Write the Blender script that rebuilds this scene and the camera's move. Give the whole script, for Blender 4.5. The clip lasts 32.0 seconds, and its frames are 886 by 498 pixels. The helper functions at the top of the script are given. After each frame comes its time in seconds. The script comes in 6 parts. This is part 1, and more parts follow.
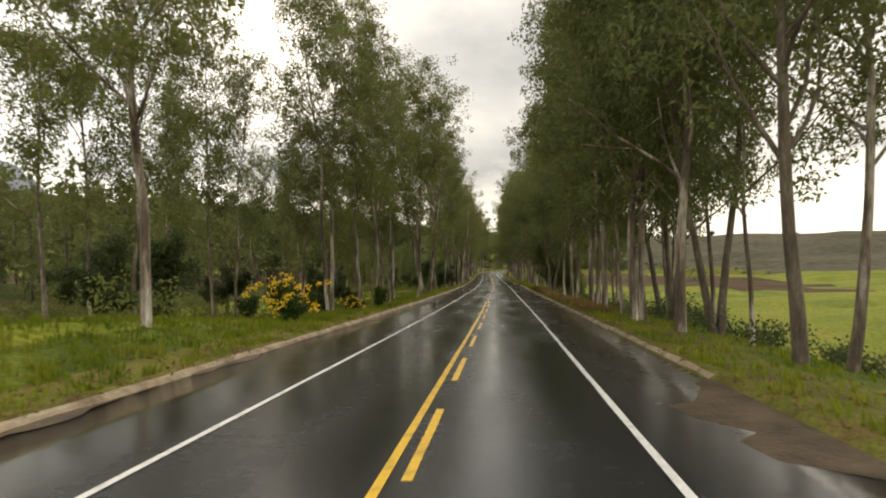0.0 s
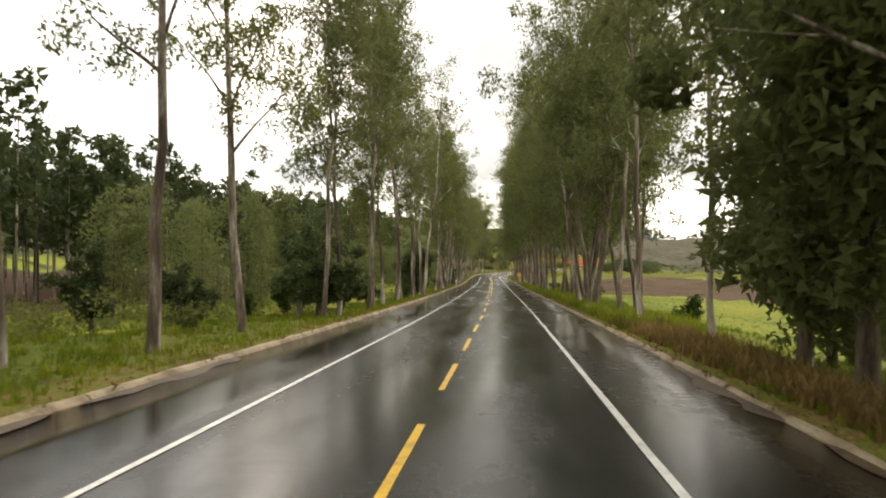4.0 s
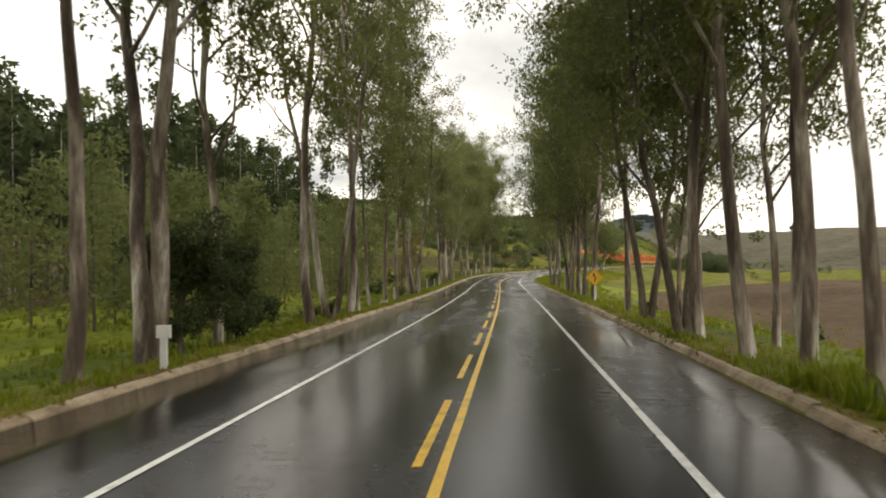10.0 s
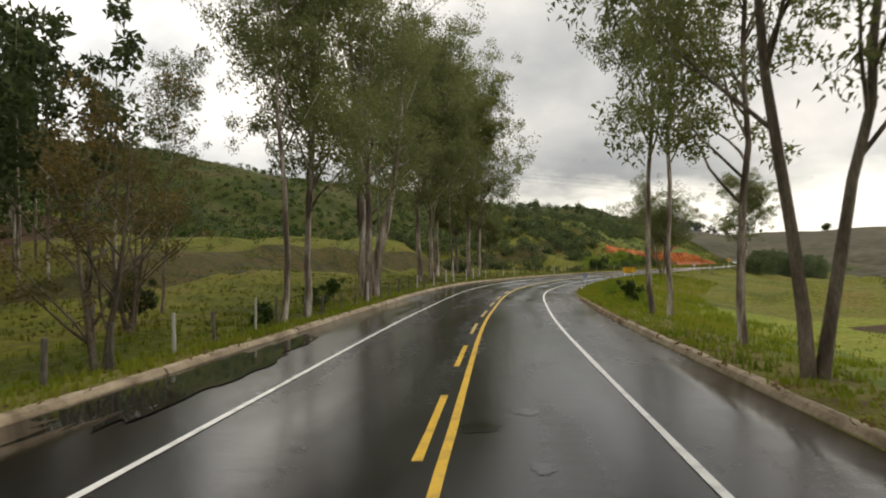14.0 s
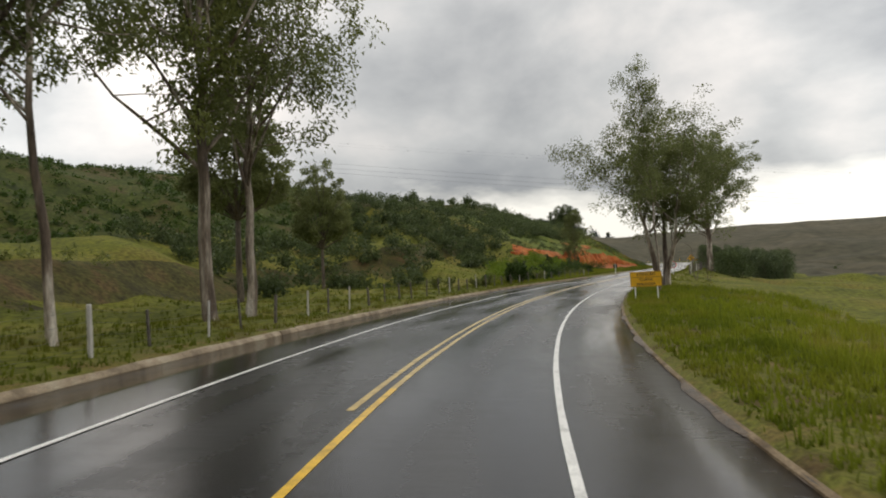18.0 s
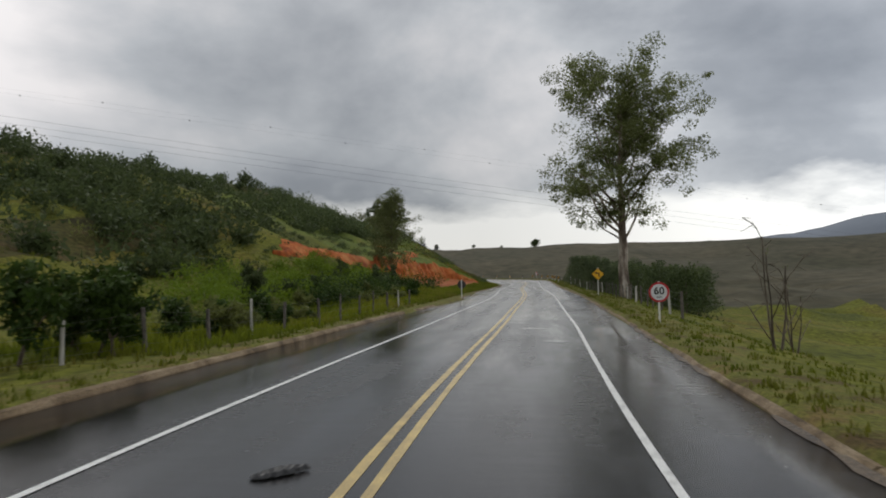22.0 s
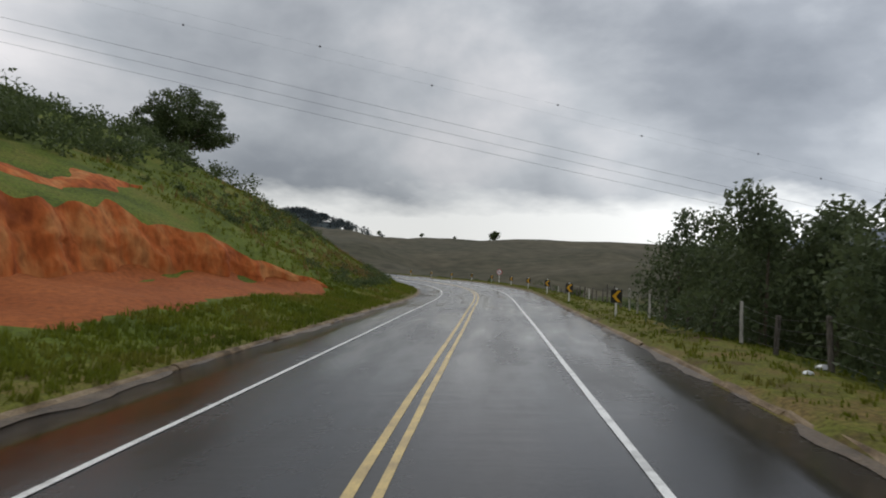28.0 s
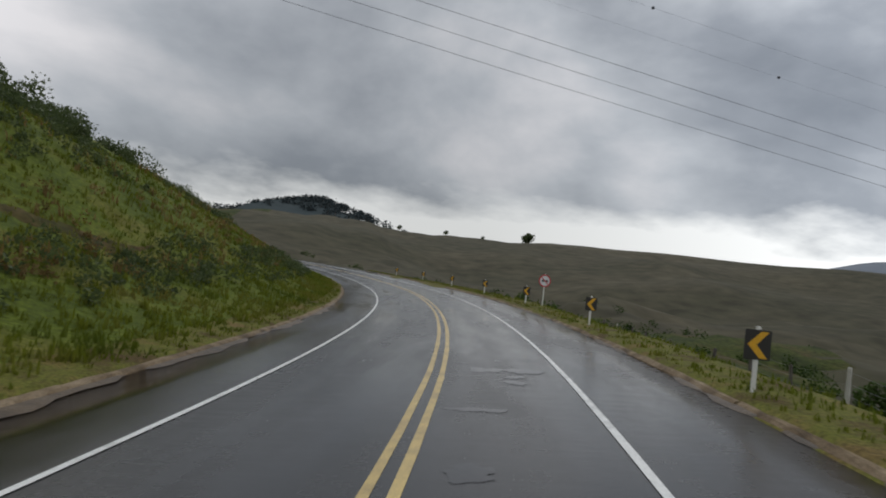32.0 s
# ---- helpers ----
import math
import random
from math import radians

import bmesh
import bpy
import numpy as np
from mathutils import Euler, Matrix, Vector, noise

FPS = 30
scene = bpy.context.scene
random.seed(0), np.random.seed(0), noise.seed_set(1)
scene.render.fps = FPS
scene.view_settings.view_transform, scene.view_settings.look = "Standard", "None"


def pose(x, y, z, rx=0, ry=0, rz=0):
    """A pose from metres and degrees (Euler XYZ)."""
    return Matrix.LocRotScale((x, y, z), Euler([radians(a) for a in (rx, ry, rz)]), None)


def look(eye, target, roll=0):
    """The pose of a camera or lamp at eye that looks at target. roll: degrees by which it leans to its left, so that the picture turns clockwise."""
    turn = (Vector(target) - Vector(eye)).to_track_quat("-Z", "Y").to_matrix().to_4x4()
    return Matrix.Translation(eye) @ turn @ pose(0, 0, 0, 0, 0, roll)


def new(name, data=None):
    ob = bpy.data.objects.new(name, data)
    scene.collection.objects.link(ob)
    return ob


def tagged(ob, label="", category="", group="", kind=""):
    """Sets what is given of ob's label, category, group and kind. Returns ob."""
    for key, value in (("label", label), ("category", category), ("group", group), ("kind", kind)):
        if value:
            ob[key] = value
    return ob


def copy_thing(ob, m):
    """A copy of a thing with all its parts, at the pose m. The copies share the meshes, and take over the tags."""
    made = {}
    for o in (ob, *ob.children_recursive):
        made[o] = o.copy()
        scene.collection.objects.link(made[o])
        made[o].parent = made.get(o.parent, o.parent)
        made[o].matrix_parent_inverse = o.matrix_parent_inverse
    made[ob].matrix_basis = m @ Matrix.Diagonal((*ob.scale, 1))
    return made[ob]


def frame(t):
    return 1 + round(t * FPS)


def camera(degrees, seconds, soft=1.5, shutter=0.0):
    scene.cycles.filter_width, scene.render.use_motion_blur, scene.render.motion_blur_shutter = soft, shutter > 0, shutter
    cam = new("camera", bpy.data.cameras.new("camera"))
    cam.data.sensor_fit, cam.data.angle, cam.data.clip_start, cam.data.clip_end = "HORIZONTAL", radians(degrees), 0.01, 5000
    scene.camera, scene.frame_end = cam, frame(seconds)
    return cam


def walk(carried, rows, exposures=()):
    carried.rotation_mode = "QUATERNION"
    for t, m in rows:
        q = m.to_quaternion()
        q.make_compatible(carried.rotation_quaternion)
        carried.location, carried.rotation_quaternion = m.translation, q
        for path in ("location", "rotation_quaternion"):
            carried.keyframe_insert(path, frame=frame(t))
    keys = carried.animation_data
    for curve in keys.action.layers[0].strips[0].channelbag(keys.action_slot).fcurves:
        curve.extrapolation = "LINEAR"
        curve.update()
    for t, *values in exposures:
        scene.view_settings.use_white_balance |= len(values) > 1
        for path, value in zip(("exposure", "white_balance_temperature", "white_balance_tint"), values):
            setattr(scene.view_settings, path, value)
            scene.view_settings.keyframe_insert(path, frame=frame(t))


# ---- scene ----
cam = camera(67.0, 32.0, soft=1.9, shutter=0.12)

# ---- the road's line: plan points of the centre line, and its slope along the way ----
ROAD_PLAN = [(-1.3, -150), (-1.3, -80), (-1.3, -40), (-1.25, 0), (-1.12, 40), (-1.22, 81), (-1.38, 123.4), (-1.93, 163.8), (-2.58, 201.6),
             (-3.15, 238.7), (-4.05, 274.4), (-4.95, 308), (-3.75, 339.3), (2.7, 369.0), (14.55, 400.65), (30.3, 433), (46.2, 465.2),
             (60.3, 496.75), (74.4, 526.15), (87.85, 554.4)]
SLOPE = [(-150, -0.040), (0, -0.038), (100, -0.032), (200, -0.024), (260, -0.017), (320, -0.005), (360, 0.0), (640, 0.0), (700, 0.012), (2000, 0.012)]

BANK = [(-150, 0), (300, 0), (322, 1.0), (345, 2.6), (365, 1.9), (390, 1.3), (410, 0.9), (440, 0.2), (480, 0.2), (500, -1.8), (522, -3.7), (555, -4.2), (578, -5.0), (640, -5.0), (720, -3.0), (800, 0)]


def spine_points():
    pts = [Vector(p).to_3d() for p in ROAD_PLAN]
    # after the last plan point the road bends left on a wide arc
    h, q = math.atan2(13.3, 28.3), pts[-1].copy()
    for i in range(14):
        h -= 22.0 / (420.0 if i < 1 else 255.0)
        q = q + Vector((math.sin(h), math.cos(h), 0)) * 22.0
        pts.append(q.copy())
    out = []
    for i in range(1, len(pts) - 2):
        a, b, c, d = pts[i - 1], pts[i], pts[i + 1], pts[i + 2]
        n = max(2, int((c - b).length / 1.0))
        for k in range(n):
            w = k / n
            out.append(0.5 * ((2 * b) + (c - a) * w + (2 * a - 5 * b + 4 * c - d) * w * w + (3 * b - a - 3 * c + d) * w ** 3))
    return np.array([(p.x, p.y) for p in out])


_raw = spine_points()
_cum = np.r_[0, np.cumsum(np.linalg.norm(np.diff(_raw, axis=0), axis=1))]
S0 = float(_cum[np.argmin(np.abs(_raw[:, 1]))])          # s = 0 abreast of the first camera
ROAD_S = np.arange(-70.0, _cum[-1] - S0 - 2.0, 1.0)
ROAD_XY = np.stack([np.interp(ROAD_S + S0, _cum, _raw[:, k]) for k in (0, 1)], 1)
for _ in range(6):                                       # ease the joints between plan points
    ROAD_XY[1:-1] = 0.25 * ROAD_XY[:-2] + 0.5 * ROAD_XY[1:-1] + 0.25 * ROAD_XY[2:]
ROAD_T = np.gradient(ROAD_XY, axis=0)
ROAD_T /= np.linalg.norm(ROAD_T, axis=1)[:, None]
ROAD_END = float(ROAD_S[-1])
_zs = np.arange(-400.0, 2000.0, 2.0)
_zz = np.cumsum(np.interp(_zs, [a for a, b in SLOPE], [b for a, b in SLOPE])) * 2.0
_zz -= np.interp(400.0, _zs, _zz)


def road_z(s):
    return np.interp(s, _zs, _zz)


def cross_fall(s):
    """How much the road rises per metre to its right: it leans into its bends."""
    return -np.tan(np.radians(np.interp(s, [a for a, b in BANK], [b for a, b in BANK])))


def half_width(s, side):
    """Offset of the edge line from the centre line; the lanes widen on the bends."""
    if side < 0:
        return float(np.interp(s, [240, 315, 365, 393, 430, 465, 517, 550], [3.2, 3.45, 3.65, 3.5, 3.25, 3.1, 3.5, 3.6]))
    return float(np.interp(s, [200, 230, 315, 393, 430, 465, 550, 585], [3.12, 3.06, 3.2, 3.3, 3.35, 3.05, 3.05, 3.0]))


def left_edge(s):
    return float(np.interp(s, [60, 120, 440, 452, 462, 480, 505], [6.28, 6.4, 6.4, 5.75, 5.75, 6.2, 6.35]))


def road_at(s):
    """Plan point and forward direction of the centre line."""
    s = np.asarray(s, float)
    x, y = np.interp(s, ROAD_S, ROAD_XY[:, 0]), np.interp(s, ROAD_S, ROAD_XY[:, 1])
    tx, ty = np.interp(s, ROAD_S, ROAD_T[:, 0]), np.interp(s, ROAD_S, ROAD_T[:, 1])
    x = x + np.where(s < ROAD_S[0], (s - ROAD_S[0]) * ROAD_T[0, 0], 0)
    y = y + np.where(s < ROAD_S[0], (s - ROAD_S[0]) * ROAD_T[0, 1], 0)
    return x, y, tx, ty


def on_road(s, d, lift=0.0):
    """World place at s along the road and d to the right of its centre line, on the carriageway's level."""
    x, y, tx, ty = road_at(s)
    return Vector((float(x + ty * d), float(y - tx * d), float(road_z(s) + cross_fall(s) * d) + lift))


def road_sd(x, y):
    i = int(np.argmin((ROAD_XY[:, 0] - x) ** 2 + (ROAD_XY[:, 1] - y) ** 2))
    dx, dy = x - ROAD_XY[i, 0], y - ROAD_XY[i, 1]
    return float(ROAD_S[i] + dx * ROAD_T[i, 0] + dy * ROAD_T[i, 1]), float(dx * ROAD_T[i, 1] - dy * ROAD_T[i, 0])


# ---- the camera's way: seconds, x, y, yaw, pitch to the road, roll; 2.26 m over the road ----
WAY = [
    (0.0, 0.00, 0.00, 4.89, 2.55, 0.92), (0.5, 0.00, 9.98, 4.87, 2.46, 1.20), (1.0, 0.11, 19.97, 4.89, 2.31, 1.10),
    (1.5, 0.18, 29.96, 5.02, 2.22, 1.16), (2.0, 0.20, 40.02, 5.25, 2.30, 1.56), (2.5, 0.12, 50.21, 5.27, 2.17, 1.77),
    (3.0, 0.06, 60.47, 5.29, 2.43, 1.77), (3.5, 0.12, 70.80, 5.24, 2.56, 0.97), (4.0, 0.07, 81.19, 5.28, 2.49, 0.45),
    (4.5, 0.02, 91.64, 5.38, 2.31, 0.18), (5.0, -0.06, 102.16, 5.53, 2.14, 0.16), (5.5, -0.17, 112.73, 5.69, 2.13, 0.38),
    (6.0, -0.19, 123.43, 5.78, 2.41, 0.83), (6.5, -0.27, 133.76, 5.93, 2.38, 1.45), (7.0, -0.43, 144.12, 6.22, 2.25, 0.87),
    (7.5, -0.67, 154.12, 6.40, 2.03, 0.59), (8.0, -0.69, 163.79, 6.42, 2.04, 0.87), (8.5, -0.86, 173.39, 6.50, 2.49, 1.12),
    (9.0, -1.06, 182.85, 6.50, 2.27, 1.44), (9.5, -1.22, 192.23, 6.62, 2.07, 1.02), (10.0, -1.48, 201.58, 6.64, 2.10, 0.72),
    (10.5, -1.65, 210.98, 6.45, 2.23, 0.50), (11.0, -1.89, 220.19, 6.23, 2.13, 0.86), (11.5, -2.00, 229.50, 6.03, 2.01, 0.48),
    (12.0, -2.15, 238.77, 5.91, 1.95, 0.24), (12.5, -2.32, 247.88, 6.30, 2.06, 0.76), (13.0, -2.56, 256.87, 6.68, 2.13, 1.34),
    (13.5, -2.75, 265.73, 6.70, 1.94, 1.12), (14.0, -3.08, 274.46, 6.79, 1.81, 0.62), (14.5, -3.39, 283.06, 6.52, 1.78, 0.05),
    (15.0, -3.59, 291.50, 5.68, 1.73, -0.33), (15.5, -3.63, 299.79, 4.52, 1.69, -0.49), (16.0, -3.47, 307.92, 3.63, 1.76, -0.42),
    (16.5, -3.15, 315.91, 2.26, 1.68, 0.51), (17.0, -2.75, 323.77, 0.60, 1.85, 0.82), (17.5, -2.21, 331.41, -1.20, 1.88, 1.21),
    (18.0, -1.17, 338.91, -3.21, 2.01, 0.80), (18.5, -0.10, 346.34, -5.16, 2.25, 0.43), (19.0, 1.38, 353.65, -7.10, 2.02, 0.51),
    (19.5, 2.98, 360.98, -9.13, 1.89, 1.37), (20.0, 5.11, 368.26, -10.76, 1.87, 1.50), (20.5, 7.27, 375.81, -12.48, 2.07, 0.90),
    (21.0, 9.76, 383.58, -14.31, 2.26, 0.49), (21.5, 12.63, 391.60, -16.21, 2.14, 0.59), (22.0, 16.12, 399.95, -17.85, 2.30, -0.10),
    (22.5, 19.97, 408.34, -19.37, 2.11, -0.08), (23.0, 23.89, 416.35, -20.50, 2.18, -0.01), (23.5, 27.75, 424.43, -21.04, 1.91, 0.01),
    (24.0, 31.64, 432.42, -21.15, 1.80, -0.42), (24.5, 35.51, 440.45, -20.34, 2.00, -0.88), (25.0, 39.38, 448.44, -19.66, 1.84, -1.74),
    (25.5, 43.20, 456.69, -19.64, 1.66, -2.41), (26.0, 46.92, 464.85, -19.34, 1.66, -1.59), (26.5, 50.45, 472.99, -19.47, 1.74, -0.61),
    (27.0, 53.99, 480.97, -20.35, 1.85, 0.02), (27.5, 57.62, 488.74, -21.52, 1.91, 0.22), (28.0, 61.31, 496.26, -21.61, 1.85, 0.01),
    (28.5, 64.95, 503.67, -21.47, 1.70, -0.28), (29.0, 68.55, 511.04, -21.44, 1.55, -0.25), (29.5, 72.12, 518.36, -21.50, 1.76, 0.40),
    (30.0, 75.58, 525.57, -20.95, 1.93, 0.64), (30.5, 78.95, 532.76, -20.51, 1.81, 0.39), (31.0, 82.30, 539.83, -20.14, 1.91, 0.37),
    (31.5, 85.62, 546.86, -19.59, 1.86, -0.36), (32.0, 88.75, 553.99, -19.04, 1.90, -1.56)
]
EYE = 2.26
keys = []
for t, x, y, yaw, pitch, roll in WAY:
    s, d = road_sd(x, y)
    grade = math.degrees(math.atan(float(np.interp(s, [a for a, b in SLOPE], [b for a, b in SLOPE]))))
    lean = float(np.interp(s, [a for a, b in BANK], [b for a, b in BANK]))
    keys.append((t, pose(x, y, float(road_z(s) + cross_fall(s) * d) + EYE, 90 + pitch + grade, roll + lean, yaw)))
walk(cam, keys, exposures=[(0, 0.88, 8000, 8), (3, 1.45, 7900, 8), (6, 1.28, 7900, 8), (9, 1.15, 7700, 8), (12, 1.1, 7900, 8), (13, 0.75, 7700, 8), (16, 0.6, 7300, 8), (19, 0.28, 7000, 8), (23, -0.05, 6550, 8), (25, -0.05, 6500, 8), (28, 0.0, 6500, 8), (30, -0.06, 6500, 8), (32, -0.2, 6450, 8)])

# ---- light: an overcast sky over the whole place, and a wide, weak sun behind the cloud ----
world = bpy.data.worlds.new("overcast_sky")
scene.world = world
world.use_nodes = True
wn, wl = world.node_tree.nodes, world.node_tree.links
wn.clear()


def wnode(kind, **kw):
    n = wn.new(kind)
    for k, v in kw.items():
        n.inputs[k].default_value = v
    return n


sky = wn.new("ShaderNodeTexSky")
sky.sky_type, sky.sun_disc, sky.sun_elevation, sky.sun_rotation = "NISHITA", False, radians(48), radians(20)
co = wn.new("ShaderNodeTexCoord")
sep = wn.new("ShaderNodeSeparateXYZ")
wl.new(co.outputs["Generated"], sep.inputs[0])
# the cloud deck: project the direction onto a flat layer, so that clouds grow small towards the horizon
zc = wnode("ShaderNodeMath"); zc.operation = "MAXIMUM"; zc.inputs[1].default_value = 0.0
wl.new(sep.outputs[2], zc.inputs[0])
za = wnode("ShaderNodeMath"); za.operation = "ADD"; za.inputs[1].default_value = 0.32
wl.new(zc.outputs[0], za.inputs[0])
dx = wnode("ShaderNodeMath"); dx.operation = "DIVIDE"
dy = wnode("ShaderNodeMath"); dy.operation = "DIVIDE"
for n, o in ((dx, 0), (dy, 1)):
    wl.new(sep.outputs[o], n.inputs[0]); wl.new(za.outputs[0], n.inputs[1])
deck = wn.new("ShaderNodeCombineXYZ")
wl.new(dx.outputs[0], deck.inputs[0]); wl.new(dy.outputs[0], deck.inputs[1])
puff = wn.new("ShaderNodeVectorMath"); puff.operation = "MULTIPLY"; puff.inputs[1].default_value = (1.0, 1.0, 1.7)
wl.new(co.outputs["Generated"], puff.inputs[0])
big = wnode("ShaderNodeTexNoise", Scale=2.0, Detail=8.0, Roughness=0.52, Distortion=0.15)
wl.new(puff.outputs[0], big.inputs["Vector"])
tone = wn.new("ShaderNodeValToRGB")
els = tone.color_ramp.elements
els[0].position, els[0].color = 0.27, (0.17, 0.187, 0.22, 1)
els[1].position, els[1].color = 0.70, (0.88, 0.85, 0.87, 1)
e = els.new(0.41); e.color = (0.29, 0.31, 0.35, 1)
e = els.new(0.53); e.color = (0.50, 0.52, 0.56, 1)
wl.new(big.outputs["Fac"], tone.inputs[0])
# a brighter strip low over the horizon, where the deck thins out
low = wn.new("ShaderNodeMapRange")
low.inputs["From Min"].default_value, low.inputs["From Max"].default_value = 0.075, 0.125
low.inputs["To Min"].default_value, low.inputs["To Max"].default_value = 0.95, 0.0
rag = wn.new("ShaderNodeMath"); rag.operation = "MULTIPLY_ADD"; rag.inputs[1].default_value = -0.16; rag.inputs[2].default_value = 0.08
ragn = wnode("ShaderNodeTexNoise", Scale=2.2, Detail=5.0, Roughness=0.55)
wl.new(deck.outputs[0], ragn.inputs["Vector"]); wl.new(ragn.outputs["Fac"], rag.inputs[0])
ragz = wn.new("ShaderNodeMath"); ragz.operation = "ADD"
wl.new(rag.outputs[0], ragz.inputs[0]); wl.new(sep.outputs[2], ragz.inputs[1])
wl.new(ragz.outputs[0], low.inputs["Value"])
rim = wn.new("ShaderNodeMixRGB")
rim.inputs[2].default_value = (0.95, 0.95, 0.95, 1)
wl.new(low.outputs[0], rim.inputs[0]); wl.new(tone.outputs[0], rim.inputs[1])
bg_cloud = wnode("ShaderNodeBackground", Strength=1.0)
thin = wn.new("ShaderNodeVectorMath"); thin.operation = "DOT_PRODUCT"; thin.inputs[1].default_value = (0.13, 0.99, 0.0)
wl.new(co.outputs["Generated"], thin.inputs[0])
glow = wn.new("ShaderNodeMapRange")
glow.inputs["From Min"].default_value, glow.inputs["From Max"].default_value = 0.72, 0.97
glow.inputs["To Min"].default_value, glow.inputs["To Max"].default_value = 1.55, 0.86
wl.new(thin.outputs["Value"], glow.inputs["Value"]); wl.new(glow.outputs[0], bg_cloud.inputs["Strength"])
wl.new(rim.outputs[0], bg_cloud.inputs[0])
bg_sky = wnode("ShaderNodeBackground", Strength=0.05)
wl.new(sky.outputs[0], bg_sky.inputs[0])
both = wnode("ShaderNodeMixShader"); both.inputs[0].default_value = 0.9
wl.new(bg_sky.outputs[0], both.inputs[1]); wl.new(bg_cloud.outputs[0], both.inputs[2])
wout = wn.new("ShaderNodeOutputWorld")
wl.new(both.outputs[0], wout.inputs[0])

sun = new("sun", bpy.data.lights.new("sun", "SUN"))
sun.data.energy, sun.data.angle, sun.data.color = 0.8, radians(25), (1.0, 0.97, 0.93)
sun.matrix_world = look((0, 0, 60), (-13, -36, 16))


# ---- materials ----
def material(name, rough=0.8, colours=((0.2, 0.2, 0.2), (0.3, 0.3, 0.3)), scale=1.0, detail=6.0, stretch=(1, 1, 1), bump=0.0,
             bump_scale=8.0, fine=None, metal=0.0, spec=0.5, coords="Object", random=0.0, leaf=0.0, stops=(0.35, 0.65)):
    """A surface with two scales of colour variation and relief. leaf: how much light passes through."""
    m = bpy.data.materials.new(name)
    m.use_nodes = True
    n, l = m.node_tree.nodes, m.node_tree.links
    b = n["Principled BSDF"]
    b.inputs["Roughness"].default_value, b.inputs["Metallic"].default_value = rough, metal
    b.inputs["Specular IOR Level"].default_value = spec
    tc, mp = n.new("ShaderNodeTexCoord"), n.new("ShaderNodeMapping")
    mp.inputs["Scale"].default_value = stretch
    l.new(tc.outputs[coords], mp.inputs[0])
    a = n.new("ShaderNodeTexNoise")
    a.inputs["Scale"].default_value, a.inputs["Detail"].default_value, a.inputs["Roughness"].default_value = scale, detail, 0.6
    l.new(mp.outputs[0], a.inputs["Vector"])
    r = n.new("ShaderNodeValToRGB")
    r.color_ramp.elements[0].position, r.color_ramp.elements[1].position = stops
    r.color_ramp.elements[0].color, r.color_ramp.elements[1].color = (*colours[0], 1), (*colours[-1], 1)
    for i, c in enumerate(colours[1:-1]):
        e = r.color_ramp.elements.new(stops[0] + (stops[1] - stops[0]) * (i + 1) / (len(colours) - 1))
        e.color = (*c, 1)
    l.new(a.outputs["Fac"], r.inputs[0])
    col = r.outputs[0]
    if fine:
        f = n.new("ShaderNodeTexNoise")
        f.inputs["Scale"].default_value, f.inputs["Detail"].default_value = fine[0], 4.0
        l.new(mp.outputs[0], f.inputs["Vector"])
        mr = n.new("ShaderNodeMapRange")
        mr.inputs["From Min"].default_value, mr.inputs["From Max"].default_value = 0.3, 0.7
        mr.inputs["To Min"].default_value, mr.inputs["To Max"].default_value = 1 - fine[1], 1 + fine[1]
        l.new(f.outputs["Fac"], mr.inputs["Value"])
        mx = n.new("ShaderNodeVectorMath"); mx.operation = "SCALE"
        l.new(col, mx.inputs[0]); l.new(mr.outputs[0], mx.inputs["Scale"])
        col = mx.outputs[0]
    if random:
        oi = n.new("ShaderNodeObjectInfo")
        ge = n.new("ShaderNodeNewGeometry")
        ad = n.new("ShaderNodeMath"); ad.operation = "ADD"
        l.new(oi.outputs["Random"], ad.inputs[0]); l.new(ge.outputs["Random Per Island"], ad.inputs[1])
        mr = n.new("ShaderNodeMapRange")
        mr.inputs["From Max"].default_value = 2.0
        mr.inputs["To Min"].default_value, mr.inputs["To Max"].default_value = 1 - random, 1 + random
        l.new(ad.outputs[0], mr.inputs["Value"])
        mx = n.new("ShaderNodeVectorMath"); mx.operation = "SCALE"
        l.new(col, mx.inputs[0]); l.new(mr.outputs[0], mx.inputs["Scale"])
        col = mx.outputs[0]
    l.new(col, b.inputs["Base Color"])
    if bump:
        f = n.new("ShaderNodeTexNoise")
        f.inputs["Scale"].default_value, f.inputs["Detail"].default_value = bump_scale, 5.0
        l.new(mp.outputs[0], f.inputs["Vector"])
        bp = n.new("ShaderNodeBump")
        bp.inputs["Strength"].default_value = bump
        bp.inputs["Distance"].default_value = 0.05
        l.new(f.outputs["Fac"], bp.inputs["Height"]); l.new(bp.outputs[0], b.inputs["Normal"])
    if leaf:
        tr = n.new("ShaderNodeBsdfTranslucent")
        mxs = n.new("ShaderNodeMixShader")
        mxs.inputs[0].default_value = leaf
        l.new(col, tr.inputs[0]); l.new(b.outputs[0], mxs.inputs[1]); l.new(tr.outputs[0], mxs.inputs[2])
        l.new(mxs.outputs[0], n["Material Output"].inputs[0])
    return m


